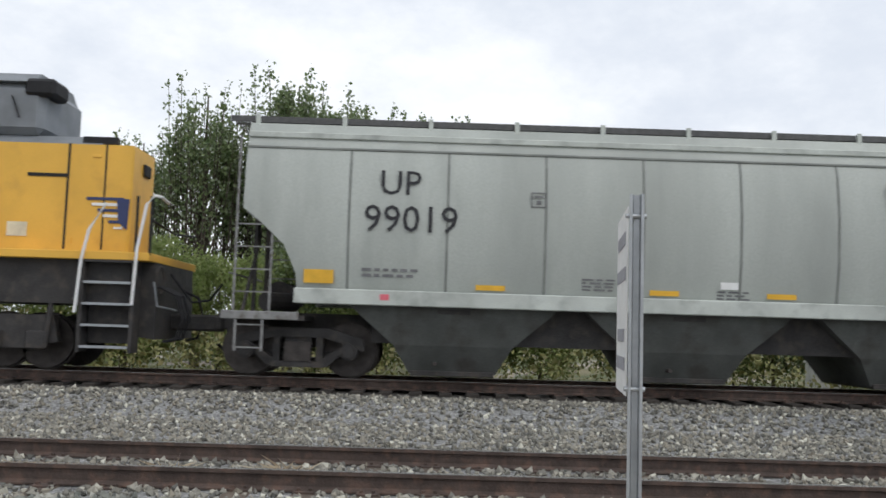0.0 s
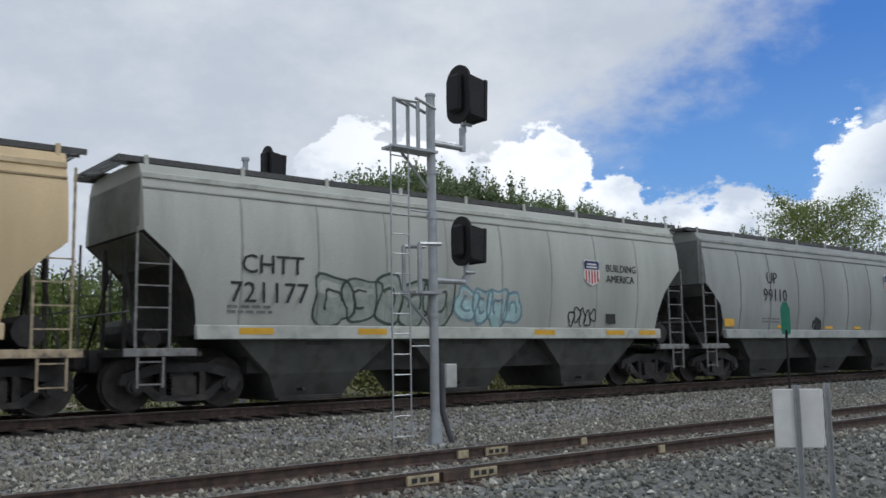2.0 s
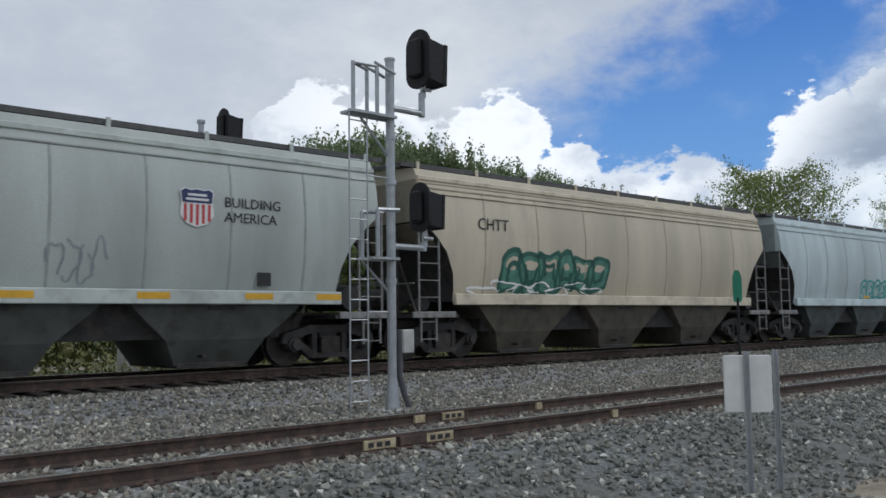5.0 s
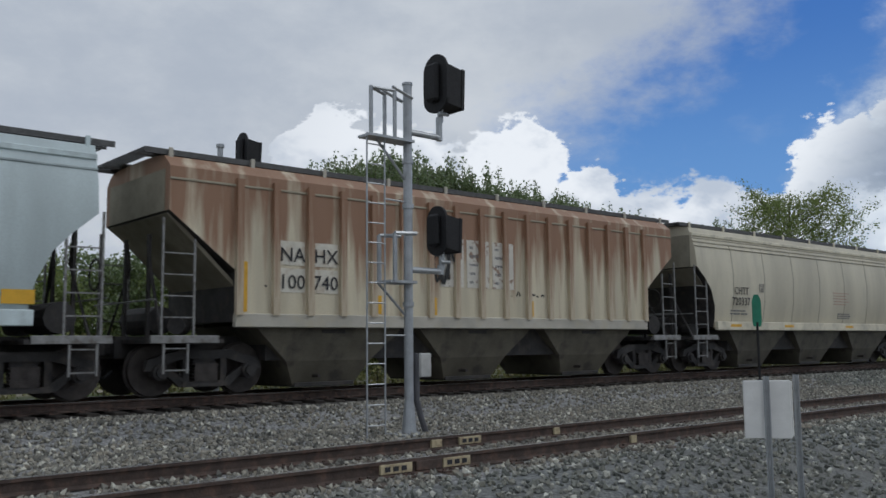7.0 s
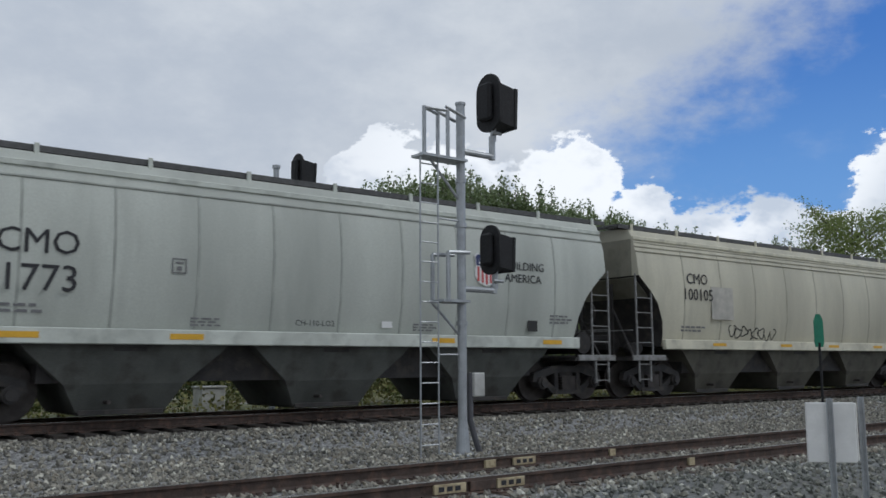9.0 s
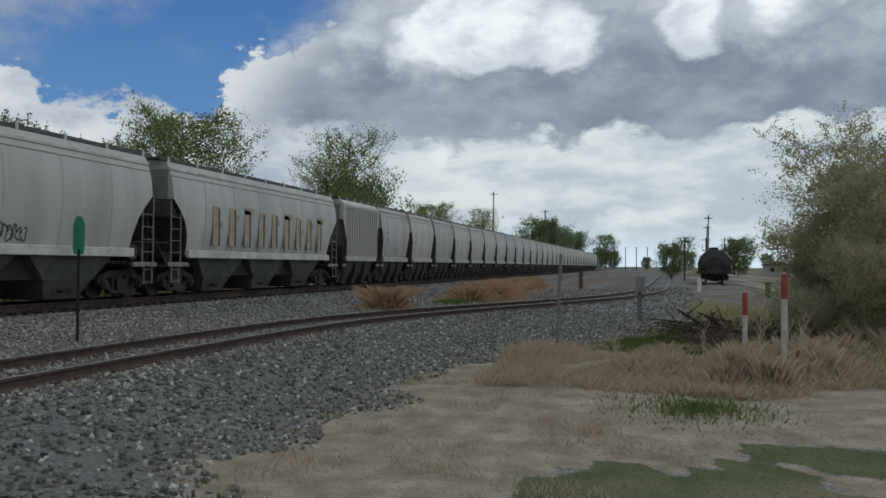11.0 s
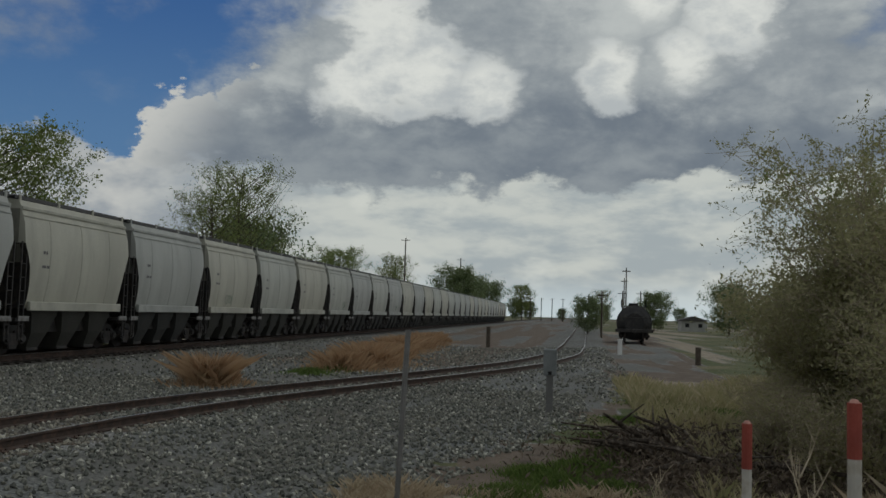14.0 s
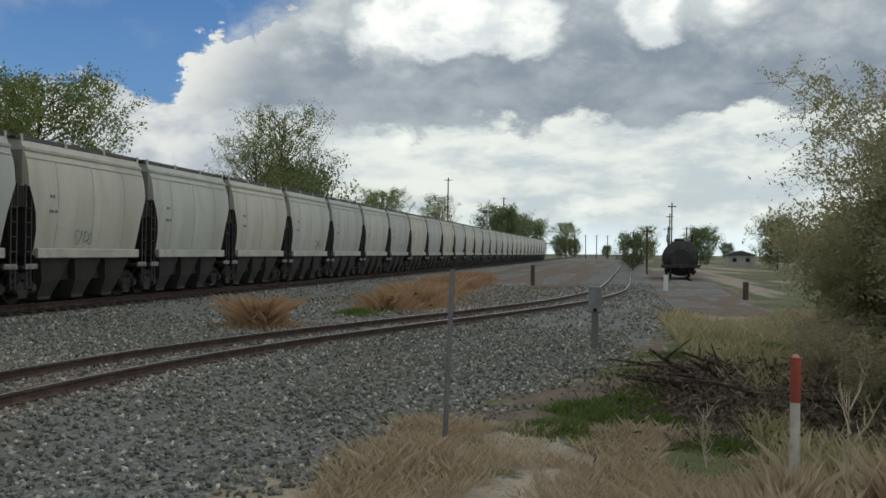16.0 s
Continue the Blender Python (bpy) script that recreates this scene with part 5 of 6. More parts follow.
def build_signal():
    mx, my, mz = 8.8, 10.9, 0.36
    sig = thing("signal_mast", "galvanised railway signal mast with ladder and two black heads", "railway signal")
    part("mast", tube(B(), [(mx, my, mz), (mx, my, 5.9)], 0.072, 16), STEEL, sig)
    part("mast_cap", tube(B(), [(mx, my, 5.9), (mx, my, 5.94)], 0.085, 16), STEEL, sig)
    part("base_plate", box(B(), mx - 0.26, mx + 0.26, my - 0.26, my + 0.26, mz - 0.02, mz + 0.04, 0.01), STEEL, sig)
    part("foundation", box(B(), mx - 0.33, mx + 0.33, my - 0.33, my + 0.33, mz - 0.3, mz - 0.02, 0.02), mat("concrete", (0.34, 0.33, 0.31), 0.9, 0, 0.3, 5, 0.4), sig)
    part("base_collar", tube(B(), [(mx, my, mz + 0.03), (mx, my, mz + 0.5)], 0.12, 16, 0.075), STEEL, sig)
    for z in (4.62, 2.35, 3.9):
        part("clamp", tube(B(), [(mx, my, z), (mx, my, z + 0.07)], 0.09, 16), STEEL, sig)
    for hz, az, f in ((6.03, 5.14, 1.0), (3.58, 2.93, 0.82)):
        part("arm", tube(B(), [(mx, my, az), (mx + 0.67, my, az)], 0.05, 10), STEEL, sig)
        part("arm_riser", tube(B(), [(mx + 0.67, my, az - 0.05), (mx + 0.67, my, hz - 0.55)], 0.055, 10), STEEL, sig)
        signal_head(sig, mx + 0.72, my, hz, f)
    # ladder
    lx0, lx1, ly = mx - 0.84, mx - 0.50, my - 0.05
    lad = part("ladder", tube(B(), [(lx0, ly, mz), (lx0, ly, 5.0)], 0.014, 6), STEEL, sig)
    part("ladder_rail", tube(B(), [(lx1, ly, mz), (lx1, ly, 5.0)], 0.014, 6), STEEL, lad)
    z = mz + 0.2
    while z < 4.95:
        shared("rung", "rung", lambda: tube(B(), [(lx0, ly, 0), (lx1, ly, 0)], 0.011, 6), STEEL, lad, at=pose(0, 0, z))
        z += 0.305
    for zz in (2.72, 1.9, 4.0):
        part("ladder_stay", tube(B(), [(lx1, ly, zz), (mx, my, zz)], 0.014, 6), STEEL, lad)
    # work platforms with guard rails
    pl = part("platform", box(B(), mx - 0.86, mx + 0.02, my - 0.16, my + 0.16, 4.94, 4.98), STEEL, sig)
    part("brace", tube(B(), [(mx - 0.62, my, 4.94), (mx - 0.05, my, 4.35)], 0.022, 6), STEEL, pl)
    for y in (my - 0.13, my + 0.13):
        for x in (mx - 0.82, mx - 0.36) if y < my else (mx - 0.36,):
            part("guard_post", tube(B(), [(x, y, 4.96), (x, y, 5.72)], 0.032, 6), STEEL, pl)
        part("guard_rail", tube(B(), [(mx - 0.82, my - 0.13, 5.70), (mx - 0.36, y, 5.72)], 0.026, 6), STEEL, pl)
        part("guard_rail", tube(B(), [(mx - 0.40, y, 5.78), (mx, y, 5.66)], 0.026, 6), STEEL, pl)
    lo = part("step_platform", box(B(), mx - 0.5, mx + 0.02, my - 0.2, my + 0.2, 2.70, 2.74), STEEL, sig)
    part("brace", tube(B(), [(mx - 0.62, my, 2.72), (mx - 0.05, my, 2.2)], 0.02, 6), STEEL, lo)
    for y in (my - 0.2, my + 0.2):
        for x in (mx - 0.42,):
            part("guard_post", tube(B(), [(x, y, 2.72), (x, y, 3.46)], 0.036, 6), STEEL, lo)
        part("guard_rail", tube(B(), [(mx - 0.42, y, 3.46), (mx, y, 3.48)], 0.034, 6), STEEL, lo)
    bx = part("junction_box", box(B(), mx + 0.16, mx + 0.38, my - 0.1, my + 0.1, 1.25, 1.62, 0.015), mat("box_grey", (0.5, 0.5, 0.48), 0.6), sig, "pale grey junction box")
    part("latch", tube(B(), [(mx + 0.38, my, 1.42), (mx + 0.43, my, 1.42)], 0.03, 8), STEEL, bx)
    part("conduit", tube(B(), [(mx + 0.16, my, 1.62), (mx + 0.15, my, 0.9), (mx + 0.24, my, 0.62), (mx + 0.34, my, 0.38)], 0.05, 10), mat("dark_conduit", (0.10, 0.10, 0.11), 0.6), sig)


build_signal()


def build_far_signal():
    x, y = 11.0, 20.2
    sig = thing("signal_mast", "second signal mast rising behind the train", "railway signal")
    z0 = ground_z(x, y)
    part("mast", tube(B(), [(x - 0.72, y, z0), (x - 0.72, y, 6.72)], 0.07, 12), STEEL, sig)
    part("mast_cap", tube(B(), [(x - 0.72, y, 6.72), (x - 0.72, y, 6.8)], 0.1, 12), STEEL, sig)
    part("arm", tube(B(), [(x - 0.72, y, 5.75), (x, y, 5.75), (x, y, 6.1)], 0.05, 8), STEEL, sig)
    signal_head(sig, x, y, 6.68)


build_far_signal()

# ---------- signs and posts beside the tracks ----------


def channel_post(name, x, y, z0, z1, parent, turn=0.0):
    """A perforated U-channel post."""
    bm = prism(B(), [(-0.03, -0.018), (-0.018, -0.018), (-0.012, 0.012), (0.012, 0.012), (0.018, -0.018), (0.03, -0.018), (0.03, -0.012), (0.022, -0.012), (0.016, 0.018), (-0.016, 0.018), (-0.022, -0.012), (-0.03, -0.012)], "z", z0, z1)
    ob = part(name, bm, STEEL, parent)
    ob.matrix_basis = pose(x, y, 0, 0, 0, turn)
    return ob


def build_warning_sign():
    s = thing("warning_sign", "white metal sign seen edge-on on a galvanised post", "sign")
    x, y = 0.56, 3.66
    channel_post("post", x, y, ground_z(x, y) - 0.1, 2.33, s, -10)
    panel = part("panel", box(B(), -0.002, 0.002, 0.0, 0.6, 1.5, 2.28), WHITEP, s)
    panel.matrix_basis = pose(x - 0.035, y, 0, 0, 0, -8)
    for i, (z, w) in enumerate(((2.13, 0.42), (1.98, 0.48), (1.72, 0.36), (1.6, 0.44))):
        part("lettering_bar", box(B(), -0.006, -0.003, 0.3 - w / 2, 0.3 + w / 2, z, z + 0.055), mat("grey_lettering", (0.34, 0.34, 0.37), 0.6), panel)
    for z in (2.24, 1.53):
        part("bolt", tube(B(), [(x - 0.045, y, z), (x + 0.04, y, z)], 0.010, 8), STEEL, s)


build_warning_sign()


def build_white_box():
    s = thing("marker_box", "white folded marker panel on two galvanised posts in the gravel", "track marker")
    x, y = 8.16, 4.54
    z0 = ground_z(x, y)
    t = -60
    root = pose(x, y, 0, 0, 0, t)
    b = part("panel", box(B(), -0.24, 0.2, -0.02, 0.02, 0.81, 1.37, 0.006), WHITEP, s)
    b.matrix_basis = root @ pose(0, 0.06, 0, 0, 0, 10)
    b = part("panel", box(B(), -0.20, 0.2, -0.02, 0.02, 0.82, 1.36, 0.006), WHITEP, s)
    b.matrix_basis = root @ pose(0.02, 0.20, 0, 0, 0, -8)
    p = channel_post("post", 0, 0, z0 - 0.1, 1.41, s)
    p.matrix_basis = root @ pose(-0.02, 0.02, 0)
    p = channel_post("post", 0, 0, z0 - 0.1, 1.42, s)
    p.matrix_basis = root @ pose(0.26, 0.24, 0)


build_white_box()


def build_switch_target():
    s = thing("switch_target", "green painted target paddle on a thin dark pole", "track marker")
    x, y = 19.4, 11.0
    part("pole", tube(B(), [(x, y, ground_z(x, y)), (x, y, 2.2)], 0.03, 8), BLACK, s)
    poly = [(-0.09, 2.1), (0.09, 2.1), (0.11, 2.2), (0.11, 2.7), (0.05, 2.85), (-0.05, 2.85), (-0.11, 2.7), (-0.11, 2.2)]
    p = part("paddle", prism(B(), poly, "y", -0.01, 0.01), mat("target_green", (0.02, 0.22, 0.13), 0.5), s, "green enamelled paddle")
    p.matrix_basis = pose(x, y, 0, 0, 0, -35)


build_switch_target()


def build_cabinet():
    x, y = 10.1, 23.6
    c = thing("relay_cabinet", "pale grey steel relay cabinet beyond the train", "cabinet")
    z = ground_z(x, y)
    part("body", box(B(), x - 0.35, x + 0.35, y - 0.3, y + 0.3, z + 0.35, z + 1.15, 0.03), mat("cabinet_grey", (0.5, 0.5, 0.48), 0.55), c)
    part("leg", box(B(), x - 0.1, x + 0.1, y - 0.1, y + 0.1, z - 0.1, z + 0.36), STEEL, c)
    part("lid", box(B(), x - 0.38, x + 0.38, y - 0.33, y + 0.33, z + 1.15, z + 1.2, 0.01), mat("cabinet_grey", (0.5, 0.5, 0.48), 0.55), c)


build_cabinet()


def build_line_posts():
    p = thing("steel_post", "thin weathered steel fence post leaning in the grass", "post")
    x, y = 22.1, 1.87
    part("stake", tube(B(), [(x, y, ground_z(x, y) - 0.2), (x + 0.03, y - 0.07, 2.2)], 0.032, 8), mat("grey_post", (0.22, 0.22, 0.22), 0.7, 0.2), p)
    b = thing("trackside_box", "small grey steel box on a post beside the siding", "box")
    x, y = 32.7, 0.36
    part("post", box(B(), x - 0.07, x + 0.07, y - 0.08, y + 0.08, ground_z(x, y) - 0.2, 1.1, 0.01), mat("grey_post", (0.22, 0.22, 0.22), 0.7, 0.2), b)
    part("case", box(B(), x - 0.12, x + 0.12, y - 0.15, y + 0.15, 1.06, 1.66, 0.02), mat("case_grey", (0.25, 0.27, 0.28), 0.6), b)
    part("lock", box(B(), x - 0.14, x - 0.12, y - 0.04, y + 0.04, 1.08, 1.16), BLACK, b)
    for x, y, top, r in ((20.2, -1.58, 1.53, 0.043), (18.7, -2.02, 1.87, 0.048)):
        m = thing("marker_post", "red-topped white plastic marker post in dry grass", "post", group="marker posts")
        z = ground_z(x, y)
        part("shaft", tube(B(), [(x, y, z - 0.1), (x, y, top - 0.40)], r, 14), mat("dirty_white_plastic", (0.60, 0.59, 0.55), 0.6, 0, 0.25, 5, 0.1, tint=(0.38, 0.34, 0.28)), m)
        part("sleeve", tube(B(), [(x, y, top - 0.40), (x, y, top - 0.03), (x, y, top - 0.01)], r * 1.05, 14), mat("faded_red", (0.36, 0.075, 0.055), 0.7), m, "faded red top sleeve")
        part("cap", tube(B(), [(x, y, top - 0.03), (x, y, top), (x, y, top + 0.015)], r, 14, r * 0.4), mat("faded_red_top", (0.6, 0.3, 0.25), 0.6), m)
    w = thing("clearance_post", "short white clearance post near the spur", "post")
    x, y = 63.7, -3.0
    part("shaft", box(B(), x - 0.1, x + 0.1, y - 0.12, y + 0.12, ground_z(x, y) - 0.1, 1.25), WHITEP, w)
    for x, y, h in ((72, 5.2, 1.6), (58, -6.5, 1.1)):
        w = thing("wooden_stub", "short dark wooden post in the dirt", "post", group="wooden stubs")
        part("shaft", tube(B(), [(x, y, ground_z(x, y) - 0.1), (x, y, h)], 0.14, 8), BARK, w)


build_line_posts()

# ---------- parked tank wagon ----------


def build_tank():
    t = thing("tank_car", "black parked tank car on a spur track", "train car", pose(84, -5.25, 0.62, 0, 0, -2.9))
    bm = B()
    tube(bm, [(-0.28, 0, 1.5), (-0.12, 0, 1.5), (0.1, 0, 1.5)], 0.75, 24, 1.38)
    tube(bm, [(0.1, 0, 1.5), (7.4, 0, 1.5)], 1.38, 28)
    tank = part("tank", bm, mat("tank_black", (0.022, 0.022, 0.024), 0.5, 0, 0.4, 2, 0.1, tint=(0.05, 0.045, 0.04)), t)
    part("dome", tube(B(), [(3.4, 0, 2.8), (3.4, 0, 3.1)], 0.4, 16), BLACK, tank)
    part("walkway", box(B(), 2.2, 4.6, -1.0, 1.0, 2.78, 2.84), GRATE, t)
    for y in (-1.0, 1.0):
        part("walkway_rail", tube(B(), [(2.2, y, 2.8), (2.2, y, 3.35), (4.6, y, 3.35), (4.6, y, 2.8)], 0.03, 6), BLACK, t)
    part("end_sill", box(B(), -0.7, 0.3, -1.45, 1.45, 0.75, 1.0, 0.02), UNDER, t)
    part("end_handrail", tube(B(), [(-0.6, -1.3, 1.0), (-0.6, -1.3, 1.9), (-0.6, 1.3, 1.9), (-0.6, 1.3, 1.0)], 0.03, 6), UNDER, t)
    part("coupler", box(B(), -1.1, -0.6, -0.14, 0.14, 0.7, 1.0, 0.04), UNDER, t)
    for x in (1.1, 6.3):
        tr = shared(("truck", 1.0), "truck", lambda: frame_mesh(1.0), UNDER, t, at=pose(x, 0, 0))
        for a in (-0.88, 0.88):
            shared("wheelset", "wheelset", wheel_mesh, WHEEL, tr, at=pose(a, 0, 0.5))


build_tank()

# ---------- house, poles and far line ----------


def build_far_things():
    h = thing("house", "low white house with a dark roof far beyond the spur", "house", pose(205, -26, ground_z(205, -26)))
    part("wall", box(B(), -3, 3, -2.6, 2.6, 0, 2.3), mat("house_wall", (0.42, 0.42, 0.40), 0.8, 0, 0.2, 1), h)
    part("roof", prism(B(), [(-3.0, 2.2), (3.0, 2.2), (2.9, 2.4), (0, 3.2), (-2.9, 2.4)], "x", -3.4, 3.4), mat("roof_dark", (0.09, 0.085, 0.08), 0.8), h)
    for y in (-1.6, 1.0):
        part("window", box(B(), -3.04, -2.98, y, y + 0.8, 0.9, 1.7), BLACK, h)
    for x, y, top in ((175, 30, 16.2), (270, 31, 18.5), (122, -7.0, 8.6), (137, -7.7, 8.0), (102, -3.4, 5.1), (162, -9.0, 7.0), (182, -13.5, 7.6), (202, -17, 8.0), (272, -6, 9), (342, -4, 10), (432, 2, 11), (432, 7, 11), (432, 12, 11), (432, 17, 11)):
        p = thing("utility_pole", "wooden utility pole far down the line", "utility pole", group="utility poles")
        r = 0.10 if x < 150 else 0.16 if x < 200 else 0.24
        part("pole", tube(B(), [(x, y, ground_z(x, y) - 0.3), (x, y, top)], r, 8, r * 0.7), BARK, p)
        part("crossarm", box(B(), x - 0.08, x + 0.08, y - 5 * r, y + 5 * r, top - 0.5, top - 0.38), BARK, p)


build_far_things()

# ---------- plants ----------


def leaf_quads(pts, size, rng, narrow=1.0):
    """One small bent leaf at each point."""
    n = len(pts)
    a = rng.normal(size=(n, 3))
    a /= np.linalg.norm(a, axis=1)[:, None]
    b = rng.normal(size=(n, 3))
    b -= a * (a * b).sum(1)[:, None]
    b /= np.linalg.norm(b, axis=1)[:, None]
    s = size * rng.uniform(0.6, 1.3, (n, 1))
    w = s * 0.5 * narrow
    p = np.asarray(pts)
    v = np.stack([p - a * s * 0.5, p + b * w, p + a * s * 0.5, p - b * w], 1).reshape(-1, 3)
    f = np.arange(4 * n).reshape(-1, 4)
    return v, f


def from_arrays(name, v, f, material, parent=None):
    me = bpy.data.meshes.new(name)
    me.from_pydata(v.tolist(), [], f.tolist())
    me.materials.append(material)
    ob = new(name, me)
    ob.parent = parent
    return ob


LEAF_DARK = island_mat("poplar_leaf", [(0.10, 0.15, 0.06), (0.17, 0.23, 0.09), (0.25, 0.30, 0.15), (0.13, 0.19, 0.075), (0.36, 0.40, 0.28)], 0.5, 0.45)
LEAF_SPRING = island_mat("spring_leaf", [(0.16, 0.22, 0.06), (0.23, 0.29, 0.09), (0.30, 0.34, 0.14), (0.18, 0.25, 0.07)], 0.7, 0.5)
LEAF_BUSH = island_mat("bush_leaf", [(0.31, 0.315, 0.14), (0.40, 0.40, 0.20), (0.25, 0.265, 0.115), (0.48, 0.46, 0.28)], 0.75, 0.55)
LEAF_OLIVE = island_mat("olive_leaf", [(0.33, 0.325, 0.17), (0.43, 0.42, 0.24), (0.27, 0.265, 0.135), (0.52, 0.49, 0.32)], 0.75, 0.55)
STRAW = island_mat("dry_straw", [(0.48, 0.40, 0.28), (0.62, 0.53, 0.39), (0.38, 0.30, 0.20), (0.55, 0.44, 0.32)], 0.9, 0.3)
GRASS = island_mat("green_blade", [(0.08, 0.14, 0.03), (0.13, 0.20, 0.045), (0.18, 0.24, 0.07), (0.11, 0.16, 0.045)], 0.8, 0.4)


def limbs_mesh(h, spread, n, rng, base_r, up, low=0.12):
    """Trunk and limbs; also returns the points along the limbs where leaves sit."""
    bm = B()
    tube(bm, [(0, 0, -0.3), (0.05 * h * 0.1, 0, h * 0.35), (0, 0.02 * h, h * 0.7), (0, 0, h * 0.97)], base_r, 8, base_r * 0.12)
    seats = []
    for i in range(n):
        z0 = h * (low + (0.87 - low) * (i + rng.random()) / n)
        a = i * 2.4 + rng.uniform(-0.4, 0.4)
        reach = spread * (1 - 0.55 * abs(z0 / h - 0.45)) * rng.uniform(0.6, 1.1) * (1 - 0.65 * max(0, z0 / h - 0.55))
        d = Vector((math.cos(a), math.sin(a), 0))
        lift = up * reach
        pts = [Vector((0, 0, z0)), Vector((0, 0, z0)) + d * reach * 0.5 + Vector((0, 0, lift * 0.35)), Vector((0, 0, z0)) + d * reach + Vector((0, 0, lift))]
        if pts[2].z > h:
            pts[2].z = h - rng.random() * 0.05 * h
        tube(bm, pts, base_r * 0.2, 5, base_r * 0.03)
        for _ in range(6):
            t = rng.uniform(0.35, 0.95)
            s = pts[0].lerp(pts[2], t)
            e = s + Vector((rng.uniform(-1, 1), rng.uniform(-1, 1), rng.uniform(0.1, 1))) * reach * 0.35
            tube(bm, [s, e], base_r * 0.06, 3, base_r * 0.02)
            seats.append((s, e))
        seats.append((pts[1], pts[2]))
    return bm, seats


def tree(label, h, spread, n_limbs, leaves, leaf, material, seed, up=0.8, scatter=0.5, low=0.12):
    rng = random.Random(seed)
    nr = np.random.default_rng(seed)
    root = thing("tree", label, "tree")
    bm, seats = limbs_mesh(h, spread, n_limbs, rng, 0.016 * h, up, low)
    part("trunk", bm, BARK, root)
    pts = []
    for i in range(leaves):
        s, e = seats[rng.randrange(len(seats))]
        p = s.lerp(e, rng.uniform(0.15, 1.03))
        pts.append(np.array(p) + np.clip(nr.normal(size=3), -1.6, 1.6) * scatter * (0.4 + 0.6 * rng.random()))
    v, f = leaf_quads(np.array(pts), leaf, nr, 0.8)
    tagged(from_arrays("crown", v, f, material, root), kind="stuff")
    return root


def poplar(seed, per=180):
    """A poplar of many upright leafy shoots, each ending in a point."""
    rng, nr = random.Random(seed), np.random.default_rng(seed)
    h = 12.0
    root = thing("tree", "tall green poplar with pointed upright shoots", "tree")
    bm = B()
    tube(bm, [(0, 0, -0.3), (0, 0, h * 0.5), (0, 0, h * 0.95)], 0.22, 8, 0.03)
    pts = []
    for i in range(95):
        a, r = rng.uniform(0, 6.283), 1.9 * math.sqrt(rng.random())
        top = h * (1 - 0.09 * r) * rng.uniform(0.84, 1.0) if i > 3 else h * rng.uniform(0.94, 1.0)
        z0 = rng.uniform(0.08, 0.55) * h
        d = Vector((math.cos(a), math.sin(a), 0))
        foot, knee, tip = Vector((0, 0, z0)), d * r * 0.8 + Vector((0, 0, z0 + (top - z0) * 0.3)), d * r + Vector((0, 0, top))
        tube(bm, [foot, knee, tip], 0.05, 4, 0.01)
        for _ in range(per):
            t = rng.random() ** 0.65
            p = knee.lerp(tip, t * 1.02)
            w = (0.40 if per > 100 else 0.28) * (1 - t) ** 0.6 + 0.05
            pts.append(np.array(p) + nr.normal(size=3) * (w, w, 0.2))
    part("trunk", bm, BARK, root)
    v, f = leaf_quads(np.array(pts), 0.17, nr, 0.75)
    tagged(from_arrays("crown", v, f, LEAF_DARK, root), kind="stuff")
    return root


def plant(proto, x, y, top, h, turn, group=""):
    s = top / h
    ob = copy_thing(proto, pose(x, y, 0, 0, 0, turn))
    ob.matrix_basis = pose(x, y, ground_z(x, y), 0, 0, turn) @ Matrix.Diagonal((s, s, s, 1))
    if group:
        tagged(ob, group=group)
    return ob


